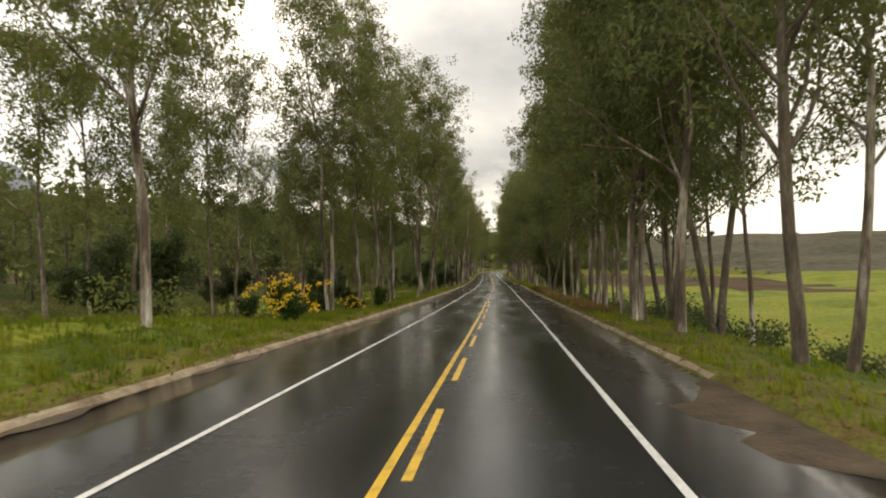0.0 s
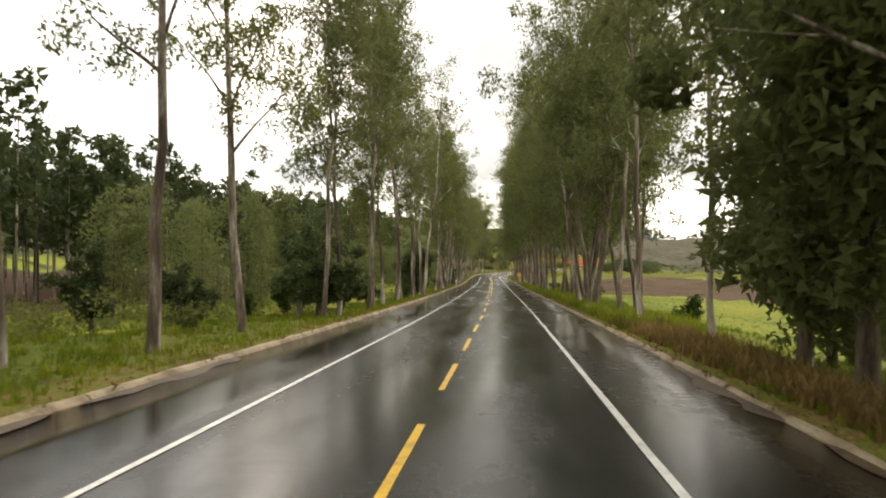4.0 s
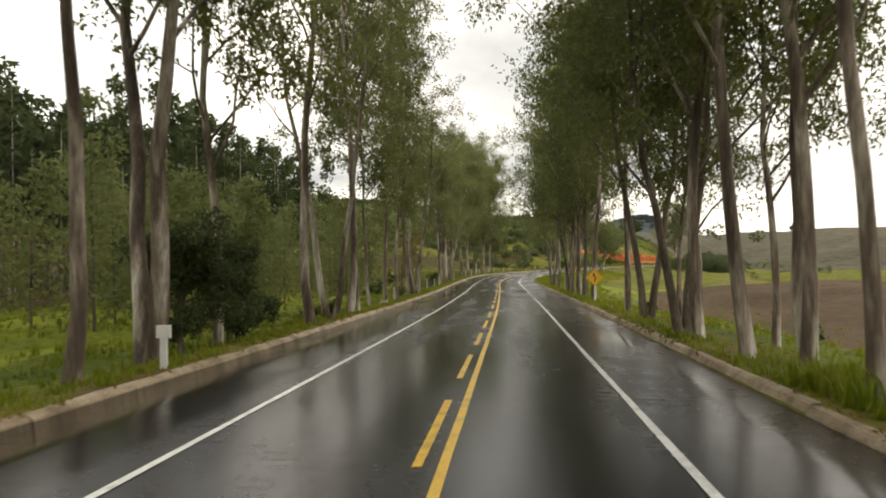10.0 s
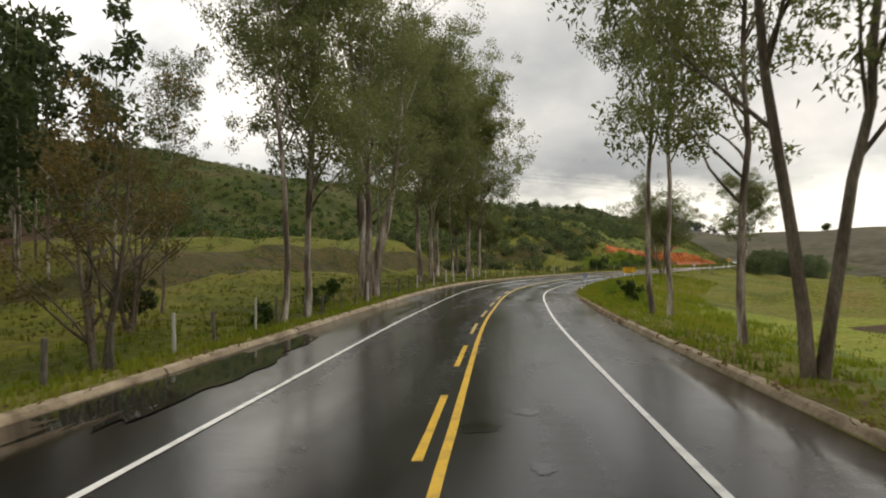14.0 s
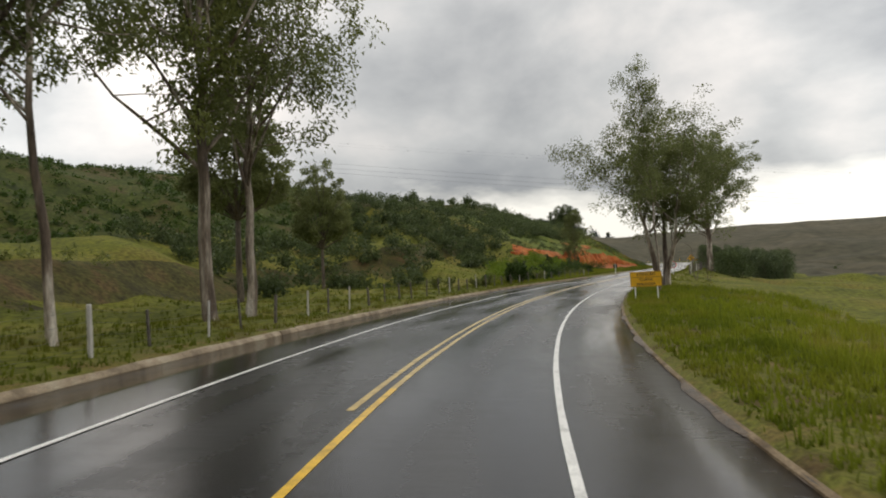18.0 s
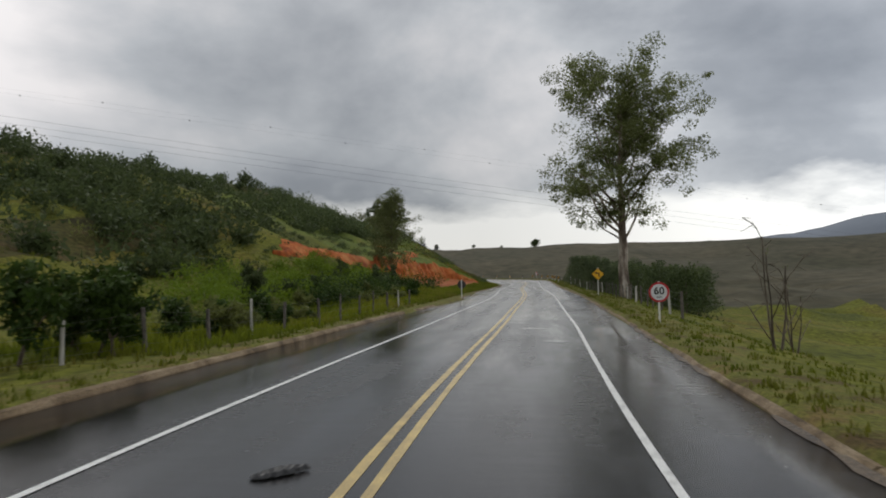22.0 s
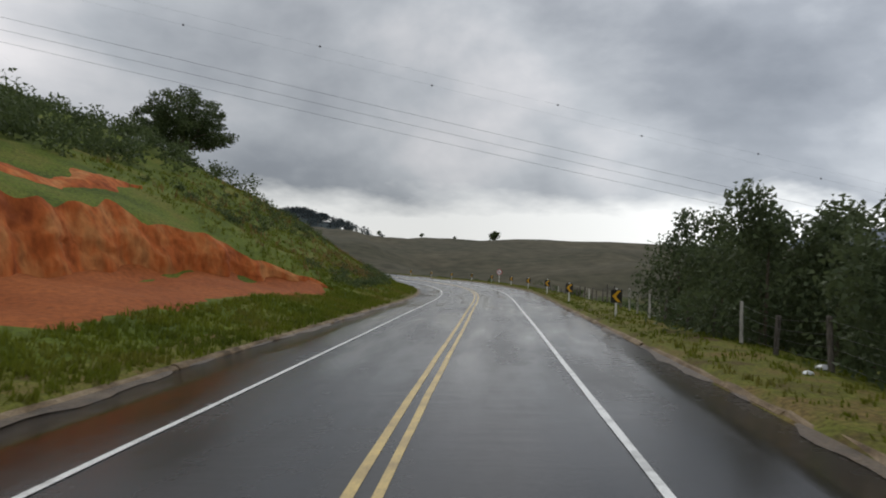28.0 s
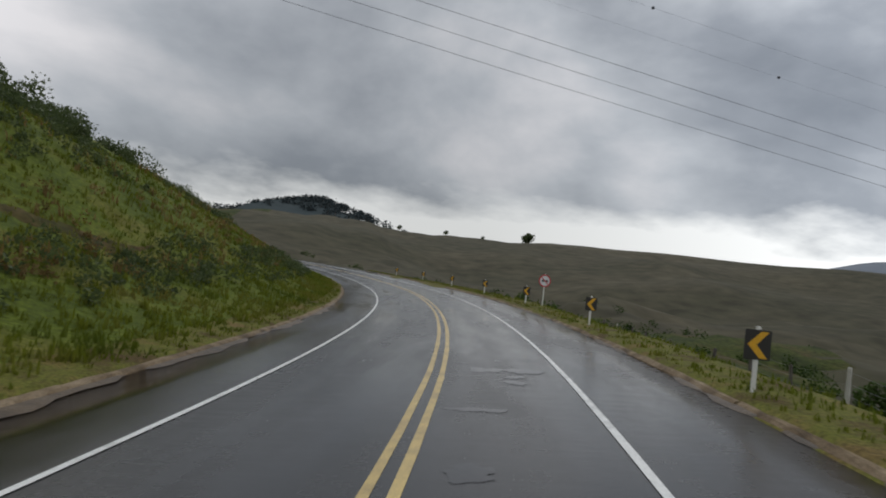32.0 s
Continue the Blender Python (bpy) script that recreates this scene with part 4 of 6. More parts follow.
PARK = pose(0, 0, -400)
KINDS = {
    "tall": [eucalyptus(11, 25, r=.17, crown=.30, leaves=13000, reach=4.9, limbs=16, size=(.23, .085)), eucalyptus(12, 26, r=.20, crown=.36, leaves=13500, reach=5.6, limbs=15, size=(.23, .085)),
             eucalyptus(13, 24, r=.165, crown=.28, leaves=13000, reach=4.6, limbs=16, size=(.23, .085), leaf=M_LEAFY)],
    "dense": [eucalyptus(14, 24, r=.16, crown=.19, leaves=20000, reach=5.2, limbs=24, size=(.23, .09), clump=1.0), eucalyptus(15, 23, r=.15, crown=.23, leaves=20000, reach=5.2, limbs=23, size=(.23, .09), clump=1.0, leaf=M_LEAFY)],
    "slim": [eucalyptus(21, 21, r=.12, crown=.38, leaves=10000, reach=3.8, limbs=15, size=(.23, .085)), eucalyptus(22, 22, r=.13, crown=.28, leaves=11000, reach=4.2, limbs=17, lean=.06, size=(.23, .085)),
             eucalyptus(23, 20, r=.11, crown=.24, leaves=11000, reach=3.9, limbs=17, leaf=M_LEAFY, size=(.23, .085))],
    "twin": [eucalyptus(31, 25, 2, r=.22, crown=.34, leaves=15000, reach=5.4, limbs=20, size=(.23, .085), clump=.95), eucalyptus(32, 24, 3, r=.20, crown=.34, leaves=16000, reach=5.4, limbs=21, size=(.23, .085), clump=.95)],
    "stout": [eucalyptus(38, 26, 1, r=.30, crown=.26, leaves=19000, reach=6.6, limbs=20, size=(.24, .09), clump=1.0, bark=M_BARKD), eucalyptus(39, 25, 1, r=.25, crown=.24, leaves=19000, reach=6.2, limbs=22, size=(.24, .09), clump=1.0)],
    "wide": [eucalyptus(35, 21, 1, r=.22, crown=.27, leaves=34000, reach=7.2, limbs=34, size=(.24, .09), clump=1.1), eucalyptus(36, 22, 1, r=.25, crown=.27, leaves=32000, reach=7.4, limbs=30, size=(.24, .09), clump=1.1, leaf=M_LEAFY)],
    "spread": [eucalyptus(33, 14, 2, r=.15, crown=.3, leaves=17000, reach=5.4, limbs=20, clump=.95, size=(.21, .085), bark=M_BARKD), eucalyptus(34, 16, 1, r=.16, crown=.28, leaves=16000, reach=5.2, limbs=19, clump=.95, size=(.21, .085), lean=.06, bark=M_BARKD)],
    "shady": [eucalyptus(45, 20, 1, r=.17, crown=.22, leaves=19000, reach=6.4, limbs=24, clump=1.0, size=(.22, .085), bark=M_BARKD, lean=.04), eucalyptus(46, 21, 2, r=.15, crown=.24, leaves=19000, reach=6.0, limbs=24, clump=1.0, size=(.22, .085), bark=M_BARKD),
              eucalyptus(47, 22, 1, r=.16, crown=.27, leaves=18000, reach=6.2, limbs=22, clump=1.0, size=(.22, .085), leaf=M_LEAFY)],
    "giant": [eucalyptus(37, 25, 3, r=.40, crown=.34, leaves=23000, reach=6.8, limbs=30, size=(.24, .09), clump=1.05)],
    "bare": [eucalyptus(41, 21, 2, r=.15, crown=.4, leaves=4200, reach=4.8, limbs=12, bare=.4, size=(.22, .075)), eucalyptus(42, 22, 1, r=.16, crown=.42, leaves=4200, reach=4.6, limbs=12, bare=.4, size=(.22, .075))],
    "bush": [broadleaf(51, 5.5, 2.6, 5200, size=(.26, .13)), broadleaf(52, 4.2, 2.3, 4400, size=(.26, .13)), broadleaf(53, 6.5, 2.4, 5600, size=(.26, .13))],
    "thick": [broadleaf(54, 11.5, 4.4, 20000, M_LEAF, size=(.3, .15), low=.08, r=.2), broadleaf(55, 6.5, 3.4, 8000, size=(.26, .13), low=.03, r=.14)],
    "low": [broadleaf(61, 1.7, 1.3, 1100, M_COFFEE, size=(.2, .1), name="shrub", r=.05, low=.05), broadleaf(62, 1.2, 1.0, 500, M_LEAFY, size=(.24, .11), name="shrub", r=.04, low=.05),
            broadleaf(63, 2.4, 1.5, 1400, M_COFFEE, size=(.22, .10), name="shrub", r=.06, low=.05)],
}
LABEL = {"shady": "dark-limbed eucalyptus with a wide low crown", "stout": "thick-trunked eucalyptus growing close behind the kerb", "thick": "dense leafy tree hanging low over the verge", "giant": "massive three-trunked eucalyptus with pale peeling bark", "wide": "broad-crowned eucalyptus on the bend's grassy verge", "spread": "spreading eucalyptus with forked dark limbs", "dense": "leafy eucalyptus with a low hanging crown", "tall": "tall eucalyptus with peeling bark beside the road", "slim": "slender eucalyptus with a thin high crown", "twin": "eucalyptus with several trunks from one base",
         "bare": "sparse eucalyptus with mostly bare limbs", "bush": "dense dark green bushy tree beside the verge", "low": "green roadside shrub in the grass"}
for kind, obs in KINDS.items():
    for o in obs:
        o.matrix_basis = PARK
_used = {}


def plant(kind, s, d, scale=1.0, turn=None, label="", group="", at=None, which=None):
    """One tree of a kind on the ground at s along and d right of the road."""
    rr = random.Random(int(s * 97 + d * 31 + len(kind)))
    pool = KINDS[kind]
    i = rr.randrange(len(pool)) if which is None else which
    p = Vector(at) if at else place(s, d)
    m = Matrix.Translation(p) @ Matrix.Rotation(rr.uniform(0, 6.28) if turn is None else turn, 4, "Z")
    first = _used.setdefault((kind, i), None) is None
    ob = pool[i] if first else copy_thing(pool[i], m)
    _used[(kind, i)] = True
    ob.matrix_basis = m @ Matrix.Diagonal((scale * rr.uniform(.94, 1.06), scale * rr.uniform(.94, 1.06), scale * rr.uniform(.92, 1.06), 1))
    tagged(ob, label or LABEL[kind], "shrub" if kind == "low" else "tree", group or {"bush": "bushy roadside trees", "thick": "bushy roadside trees", "low": "roadside shrubs"}.get(kind, "avenue eucalyptus trees"))
    return ob


# left row of the avenue: kind, s, d, scale
LEFT_ROW_A = [("dense", 20.6, -10.2, 1), ("slim", 45.8, -19, 1), ("slim", 49.2, -11.7, 1.05), ("tall", 53, -12.5, 1), ("tall", 58, -11, 1), ("slim", 61, -9.9, 1.05), ("tall", 66.6, -11.3, 1),
              ("slim", 71.6, -7.9, 1.1), ("tall", 80.1, -12.3, 1), ("slim", 82.4, -13, .95), ("tall", 86, -12.7, 1), ("twin", 90, -8.9, 1.15), ("slim", 95.7, -10.3, 1),
              ("tall", 99.3, -8.6, .95), ("tall", 107, -9, 1), ("slim", 117.2, -8.5, 1), ("slim", 121, -8.6, 1)]
LEFT_ROW_B = [("slim", 127.4, -8, 1.15), ("slim", 132.2, -8.6, .9), ("slim", 136.3, -8.5, 1.1), ("tall", 143.4, -8.5, .95), ("slim", 148.2, -8.5, 1), ("bare", 150.6, -7.9, .95),
              ("bare", 156.7, -7.6, 1), ("slim", 162, -9, .9), ("tall", 175.4, -7.6, .95), ("slim", 178.8, -7.4, .95), ("tall", 184.4, -7.9, .95), ("slim", 189, -7.8, 1), ("bare", 190.2, -7.6, .95), ("twin", 191.2, -7.5, .9),
              ("slim", 206, -7.8, 1.1), ("slim", 212.8, -8.8, 1), ("bare", 215.4, -8.6, 1.05), ("twin", 219, -8.8, 1), ("dense", 224.2, -9.2, 1)]
LEFT_ROW_C = [("tall", 231.5, -8.0, 1), ("bare", 234.5, -7.9, 1), ("tall", 237.4, -7.7, .95), ("slim", 243, -8.4, 1), ("slim", 245.6, -8.1, .95), ("slim", 251.9, -8.2, 1.05), ("slim", 256.2, -8.1, 1), ("slim", 261.6, -7.8, 1),
              ("twin", 265.5, -7.9, .9), ("slim", 312, -19.5, .75), ("wide", 309, -9.6, .95), ("tall", 305, -9.4, .8), ("stout", 320.8, -9.2, 1.1), ("giant", 327.2, -10.7, 1.1), ("slim", 334.6, -12.4, 1.1),
              ("stout", 347, -12.2, 1.2), ("wide", 347.8, -10.9, 1.2), ("wide", 357.2, -14, 1.4), ("slim", 357.8, -12, 1.15), ("wide", 369.5, -14.1, 1.4),
              ("wide", 373, -14.1, 1.2)]
RIGHT_ROW_A = [("shady", 18.8, 9.2, 1.05), ("shady", 22, 12, 1), ("dense", 27.2, 8.2, 1.1), ("shady", 30, 10.5, 1.05), ("dense", 33.1, 7.6, 1), ("dense", 35, 8.4, 1), ("slim", 38.3, 8, 1), ("dense", 43.7, 7.7, 1.05), ("slim", 46.4, 7.5, 1), ("dense", 54.3, 8.4, 1),
               ("dense", 64.2, 7.8, 1), ("slim", 66, 7.4, 1), ("spread", 84.4, 7.6, 1.1), ("slim", 72, 9, .9), ("slim", 83, 10.4, .85), ("slim", 87, 10.2, .95), ("dense", 92.2, 8, 1), ("dense", 98.6, 8.7, 1), ("slim", 104, 8.2, 1),
               ("slim", 111.6, 7.5, 1), ("slim", 117.4, 7.4, .95), ("spread", 128, 10.5, 1.1), ("spread", 66, 12, .75), ("dense", 52, 11.5, .85), ("spread", 46, 12, 1.15), ("spread", 39, 11, 1.1)]
RIGHT_ROW_B = [("spread", 134, 10.5, 1.0), ("spread", 146, 10.5, 1.05), ("spread", 152.5, 11, 1), ("dense", 157.2, 9.3, .74), ("dense", 149.4, 9.8, .7), ("spread", 125.9, 7.1, 1.15), ("twin", 130.6, 7.2, .8), ("shady", 136.4, 8, .9), ("spread", 140, 9.4, 1.0), ("shady", 151.5, 7.6, 1), ("shady", 152.4, 8.7, 1), ("slim", 158, 8.4, .9), ("shady", 160.5, 7, .95), ("shady", 163, 7.9, .95),
               ("stout", 167.9, 7.1, 1), ("shady", 168.6, 6.8, 1), ("shady", 172, 8.8, .95), ("shady", 182.7, 7.3, 1), ("stout", 186.1, 7.1, 1), ("slim", 186.2, 6.8, 1), ("shady", 189.9, 7.2, 1), ("slim", 197.8, 8.4, 1.1), ("slim", 196.6, 8.2, 1), ("dense", 200.5, 7.1, 1), 
               ("shady", 204.5, 7, 1), ("dense", 207.5, 7.1, 1), ("shady", 208.9, 7.1, 1), ("slim", 213.1, 7, 1.1), ("dense", 216.5, 7.3, 1), ("shady", 218.9, 7, 1.05), ("slim", 220, 8.8, 1), ("dense", 228.4, 8.3, .72), ("dense", 222.2, 8.8, .7), ("dense", 234, 9, .68), ("dense", 223.9, 7.1, 1.05), ("shady", 225.9, 7.1, 1)]
RIGHT_ROW_C = [("shady", 232.7, 7.2, 1), ("shady", 237.1, 7.1, .95), ("tall", 250.7, 7.1, 1), ("shady", 257.5, 7.2, .95), ("dense", 270.5, 9.0, .66), ("shady", 259.9, 7.2, 1), ("slim", 263.5, 7, .8), ("dense", 265.3, 7.1, .95), ("shady", 267.1, 7.1, .95),
               ("wide", 273.5, 7.3, .85), ("bare", 281.7, 7.2, 1), ("bare", 283.5, 9.5, .85), ("shady", 288, 7, .8), ("dense", 294, 7.8, .75), ("tall", 307.6, 8.8, .75), ("tall", 309.4, 8.4, .8)]
for row in (LEFT_ROW_A, LEFT_ROW_B, LEFT_ROW_C, RIGHT_ROW_A, RIGHT_ROW_B, RIGHT_ROW_C):
    for kind, s, d, k in row:
        plant(kind, s, d, k * (1.0 if s > 300 else 1.12))
# the second line of thin trees behind the left verge, where the avenue is thickest
rr = random.Random(5)
for i in range(16):
    plant("slim", 26 + i * 5.2 + rr.uniform(-2, 2), rr.uniform(-26, -15), rr.uniform(.75, 1))
for i in range(8):
    plant("slim", 30 + i * 5 + rr.uniform(-2, 2), rr.uniform(9.5, 12), rr.uniform(.8, 1))
# the group on the inside of the bend, and the lone tree after it
plant("slim", 391.2, 7.8, .76, which=0)
KINDS["lone"] = [eucalyptus(71, 21, 1, r=.40, crown=.26, leaves=46000, reach=7.2, limbs=34, clump=1.0, size=(.22, .10)), eucalyptus(77, 15.2, 3, r=.26, crown=.38, leaves=44000, reach=7.6, limbs=46, clump=1.15, size=(.22, .09))]
LABEL["lone"] = "lone wide-crowned eucalyptus beside the fence"
plant("lone", 402.6, 8.0, 1.0, turn=0.4, which=1, group="avenue eucalyptus trees", label="large eucalyptus with forked trunks at the bend").matrix_basis @= Matrix.Diagonal((1.1, 1.1, .79, 1))
lone = plant("lone", 476, 10.5, 1.15, turn=2.7, which=0, group="single trees")
lone.matrix_basis = lone.matrix_basis @ Matrix.Diagonal((1.32, 1.32, 1, 1))
KINDS["cut"] = [eucalyptus(76, 12.8, 1, r=.15, crown=.16, leaves=13000, reach=4.0, limbs=24, clump=.85, size=(.24, .11), bark=M_BARKD, lean=.03), dome_tree(73, 10.5, 4.6, 2.6, 17000, M_LEAFD, M_BARKD, r=.3, size=(.3, .15)), dome_tree(74, 15.5, 3.6, 4.6, 17000, M_LEAF, M_BARKD, r=.2, size=(.27, .13))]
LABEL["cut"] = "slender leafy tree in front of the red cutting"
x, y = 37.9, 491.4
plant("cut", 495, -21, 1.0, at=(x, y, 0.6), which=0, group="single trees")
x, y = 61.0, 593.0
plant("cut", 600, -35, 1.25, at=(x, y, ground_z(x, y) - 1.6), which=1, label="round dark tree on the hillside", group="single trees").matrix_basis @= Matrix.Diagonal((1.12, 1.12, .9, 1))
plant("cut", 407.4, -29.2, .97, which=2, label="oval leafy tree standing on the grassy slope", group="single trees")

plant("cut", 388.5, -25.5, 1.16, which=2, label="oval leafy tree standing on the grassy slope", group="single trees").matrix_basis @= Matrix.Diagonal((1.12, 1.12, 1, 1))

KINDS["dead"] = [eucalyptus(43, 4.4, 3, r=.055, crown=.12, leaves=20, reach=1.9, limbs=5, bark=M_BARKD, bare=.99, size=(.08, .03), clump=.15, name="dead_shrub")]
LABEL["dead"] = "bare leafless shrub beside the wire fence"
plant("dead", 428, 9.8, 1.0, group="single trees")
plant("dead", 430.5, 11.2, .75, group="single trees")
KINDS["tangle"] = [eucalyptus(44, 8.5, 3, r=.13, crown=.10, leaves=3600, reach=4.6, limbs=16, bark=M_BARKD, leaf=M_RUST, bare=.3, size=(.16, .08), clump=.6, name="tangled_tree")]
LABEL["tangle"] = "low tangled tree with dark limbs and rusty leaves"
plant("tangle", 294.5, -11.6, 1.0, group="single trees")
plant("tangle", 301, -14.5, .8, group="single trees")

# bushes along the verge
for s, d, k, w in ((44, -13.5, .6, 1), (62, -16, .8, 0), (68, -18, .9, 2), (76, -17, .8, 1), (120, -9.5, 1.1, 0), (124, -12, 1.1, 2), (128, -13, 1.0, 0), (229, -10.5, .8, 1), (283, -14.5, .5, 1), (305, -17, .5, 0),
                   (30, -17, .9, 0), (36, -18, 1, 2), (25, -21, 1, 1), (15, -16, 1, 0), (12, -20, 1, 2), (40, -24, 1, 0), (55, -22, 1, 1), (95, -22, .7, 1), (108, -16, .8, 0), (112, -14, .7, 1), (146, -14, .8, 0),
                   (152, -13, .75, 1), (142, -15, .8, 2)):
    plant("bush", s, d, k, which=w)
for s, d, k, w in ((91, 10.4, .75, 0), (95.8, 8.8, 1.22, 0), (101, 10.5, .8, 0), (164.5, -8.8, 1.0, 1), (168.5, -10.2, .9, 1), (222, -9.4, .72, 1), (226, -9.6, .7, 1)):
    plant("thick", s, d, k, which=w)
for s, d, k in ((543.5, 11.6, .6), (547.5, 11.8, .5), (551, 13, .42), (557, 13.5, .32)):
    plant("thick", s, d, k, which=1, label="dense dark bushy tree below the road's edge")
for i in range(46):
    s = rr.uniform(5, 330)
    plant("low", s, rr.choice((-1, -1, 1)) * rr.uniform(9, 15), rr.uniform(.5, 1.0))
# shrubs along the fence before the cutting, and on the bank after it
for i in range(36):
    plant("low", rr.uniform(405, 462), rr.uniform(-15, -9.3), rr.uniform(.6, 1.15), label="green shrub growing along the wire fence")
for i in range(12):
    plant("bush", rr.uniform(444, 494), rr.uniform(-22, -14), rr.uniform(.35, .6), label="bushy young tree behind the wire fence")
for i in range(16):
    plant("low", rr.uniform(585, 680), rr.uniform(12, 24), rr.uniform(.5, 1.2))


# ---- woods and planted slopes, too many to count ----
def wood(name, label, spots, h, crown_from, leaves, size, clump, seed, trunk_mat, leaf_mat, trunk_r=.13, category="wood"):
    """A stand of trees: all trunks in one mesh, all leaves in another."""
    rg = np.random.default_rng(seed)
    top = tagged(new(name, None), label, category, kind="stuff")
    trunks, tips, sp = [], [], []
    for p in spots:
        hh = h * rg.uniform(.85, 1.1)
        lean = Vector((rg.normal(0, .012), rg.normal(0, .012), 1))
        pts = [p + lean * (hh * f) for f in (-.02, .33, .66, .97)]
        trunks.append(tube(pts, [trunk_r * k for k in (1.2, .95, .6, .15)], 6))
        for k in range(9):
            f = crown_from + (1 - crown_from) * (k + rg.uniform(0, 1)) / 9
            w = clump * (1.25 - f * .75)
            tips.append(tuple(p + lean * (hh * f) + Vector((rg.normal(0, w * .55), rg.normal(0, w * .55), 0)))); sp.append(w)
    v, f = merge(trunks)
    link("trunk_mass", v, f, trunk_mat, top)
    lv, lf = leaf_quads(rg, np.array(tips), np.array(sp), leaves // 9, size[0], size[1], .4, .9)
    link("leaf_mass", lv, lf, leaf_mat, top)
    return top


rr = random.Random(8)
spots = []
for i in range(54):
    for j in range(9):
        s, d = 128 + i * 4.6 + rr.uniform(-1.4, 1.4), -(38 + j * 5.0 + rr.uniform(-1.5, 1.5))
        if s < 336 + .3 * (-d - 38) and (j < 6 or rr.random() < .6):
            spots.append((s, d))
wood("plantation_wood", "dark planted eucalyptus wood with thin pale trunks", places([q for q in spots if q[0] < 272]), 18, .4, 380, (.8, .42), 2.0, 3, M_BARK, M_LEAFD, .1)
wood("plantation_wood", "tall dark stand of planted eucalyptus trees", places([q for q in spots if q[0] >= 272]), 23.5, .34, 640, (.8, .42), 2.3, 13, M_BARK, M_LEAFD, .12)
spots = places([(rr.uniform(-20, 130), -rr.uniform(34, 80)) for i in range(190)])
wood("hill_wood", "dense green wood behind the roadside trees", spots, 13, .2, 300, (.8, .4), 2.4, 4, M_BARKD, M_LEAF, .12)
spots = places([q for q in [(rr.uniform(70, 330), rr.uniform(215, 250)) for i in range(200)] if math.sin(q[0] * .085) + .5 * math.sin(q[0] * .21) > .1])
wood("field_edge_wood", "dark line of trees at the field's far edge", spots, 9, .15, 110, (1.5, .8), 2.6, 5, M_BARKD, M_LEAFD, .12)
spots = places([(rr.uniform(500, 545), rr.uniform(9.6, 15.5)) for i in range(46)])
wood("thicket", "dense dark thicket behind the roadside fence", spots, 4.8, .02, 3200, (.2, .11), 1.5, 6, M_BARKD, M_THICK, .06)
spots = places([(rr.uniform(498, 546), rr.uniform(15, 27)) for i in range(60)])
wood("thicket", "dark trees growing below the road", spots, 6.0, .03, 1100, (.3, .16), 1.8, 16, M_BARKD, M_THICK, .07)
spots = places([(rr.uniform(462, 490), rr.uniform(12, 16)) for i in range(20)])
wood("valley_scrub", "low dark scrub below the road", spots, 3.7, .05, 700, (.3, .15), 1.6, 7, M_BARKD, M_LEAFD, .05)
spots = places([(rr.uniform(395, 470), rr.uniform(40, 130)) for i in range(26)])
wood("valley_bushes", "dark bushes in the valley meadow", spots, 2.4, .05, 120, (.5, .3), 1.4, 9, M_BARKD, M_LEAFD, .07)
# the knoll's leaves share its haze-tinted colour
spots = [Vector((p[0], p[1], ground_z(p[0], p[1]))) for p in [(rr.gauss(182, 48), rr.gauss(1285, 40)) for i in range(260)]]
wood("knoll_wood", "dark trees on the far knoll in a haze-grey tint", spots, 6, .05, 60, (2.4, 1.5), 4, 10, M_BARKD, M_FARHILL, .2)


spots = places([(rr.uniform(226, 292), -rr.uniform(15, 33)) for i in range(70)] + [(rr.uniform(128, 165), -rr.uniform(15, 30)) for i in range(26)])
wood("young_wood", "dense young trees growing behind the avenue", spots, 9.5, .10, 900, (.34, .17), 1.7, 17, M_BARKD, M_LEAF, .06)


def bushes(name, label, spots, radius, leaves, size, seed, leaf_mat, tall=0.8):
    rg = np.random.default_rng(seed)
    c, sp = [], []
    for p in spots:
        r = radius * rg.uniform(.65, 1.35)
        for k in range(3):
            c.append((p.x + rg.normal(0, r * .4), p.y + rg.normal(0, r * .4), p.z + r * rg.uniform(.25, 1.0) * tall)); sp.append(r * .75)
    lv, lf = leaf_quads(rg, np.array(c), np.array(sp), leaves // 3, size[0], size[1], -.2, .9)
    return tagged(link(name, lv, lf, leaf_mat), label, "shrubs", kind="stuff")


spots = []
for i in range(78):
    for j in range(26):
        s, d = 318 + i * 2.5 + rr.uniform(-.4, .4), -(58 + j * 3.1 + rr.uniform(-.35, .35))
        if s > 470 + (d + 58) * .5 and d > -75:
            continue
        spots.append((s, d))
spots = places(spots)
bushes("coffee_rows", "rows of glossy green coffee bushes on the hillside", spots, 1.05, 66, (.5, .26), 21, M_COFFEE)
spots = places([(rr.uniform(455, 545), -rr.uniform(33, 78)) for i in range(230)] + [(rr.uniform(400, 480), -rr.uniform(27, 55)) for i in range(150)])
bushes("hillside_scrub", "dark green scrub covering the upper hillside", spots, 1.8, 150, (.55, .27), 22, M_LEAFD, 1.0)
spots = places([(rr.uniform(545, 720), -rr.uniform(29, 66)) for i in range(480)])
bushes("hillside_scrub", "dark green scrub along the crest of the bank", spots, 1.45, 130, (.42, .21), 30, M_LEAFD, 1.0)
spots = places([(rr.uniform(322, 348), rr.uniform(8.2, 11.5)) for i in range(18)])
bushes("reedy_weeds", "tall pale green leafy weeds in the grass of the bend", spots, .62, 150, (.3, .06), 35, M_FRESH, 1.0)
spots = places([(rr.uniform(522, 566), -rr.uniform(31, 50)) for i in range(110)])
bushes("hillside_scrub", "tall dark scrub on the crest above the cutting", spots, 2.1, 200, (.42, .21), 34, M_LEAFD, 1.15)
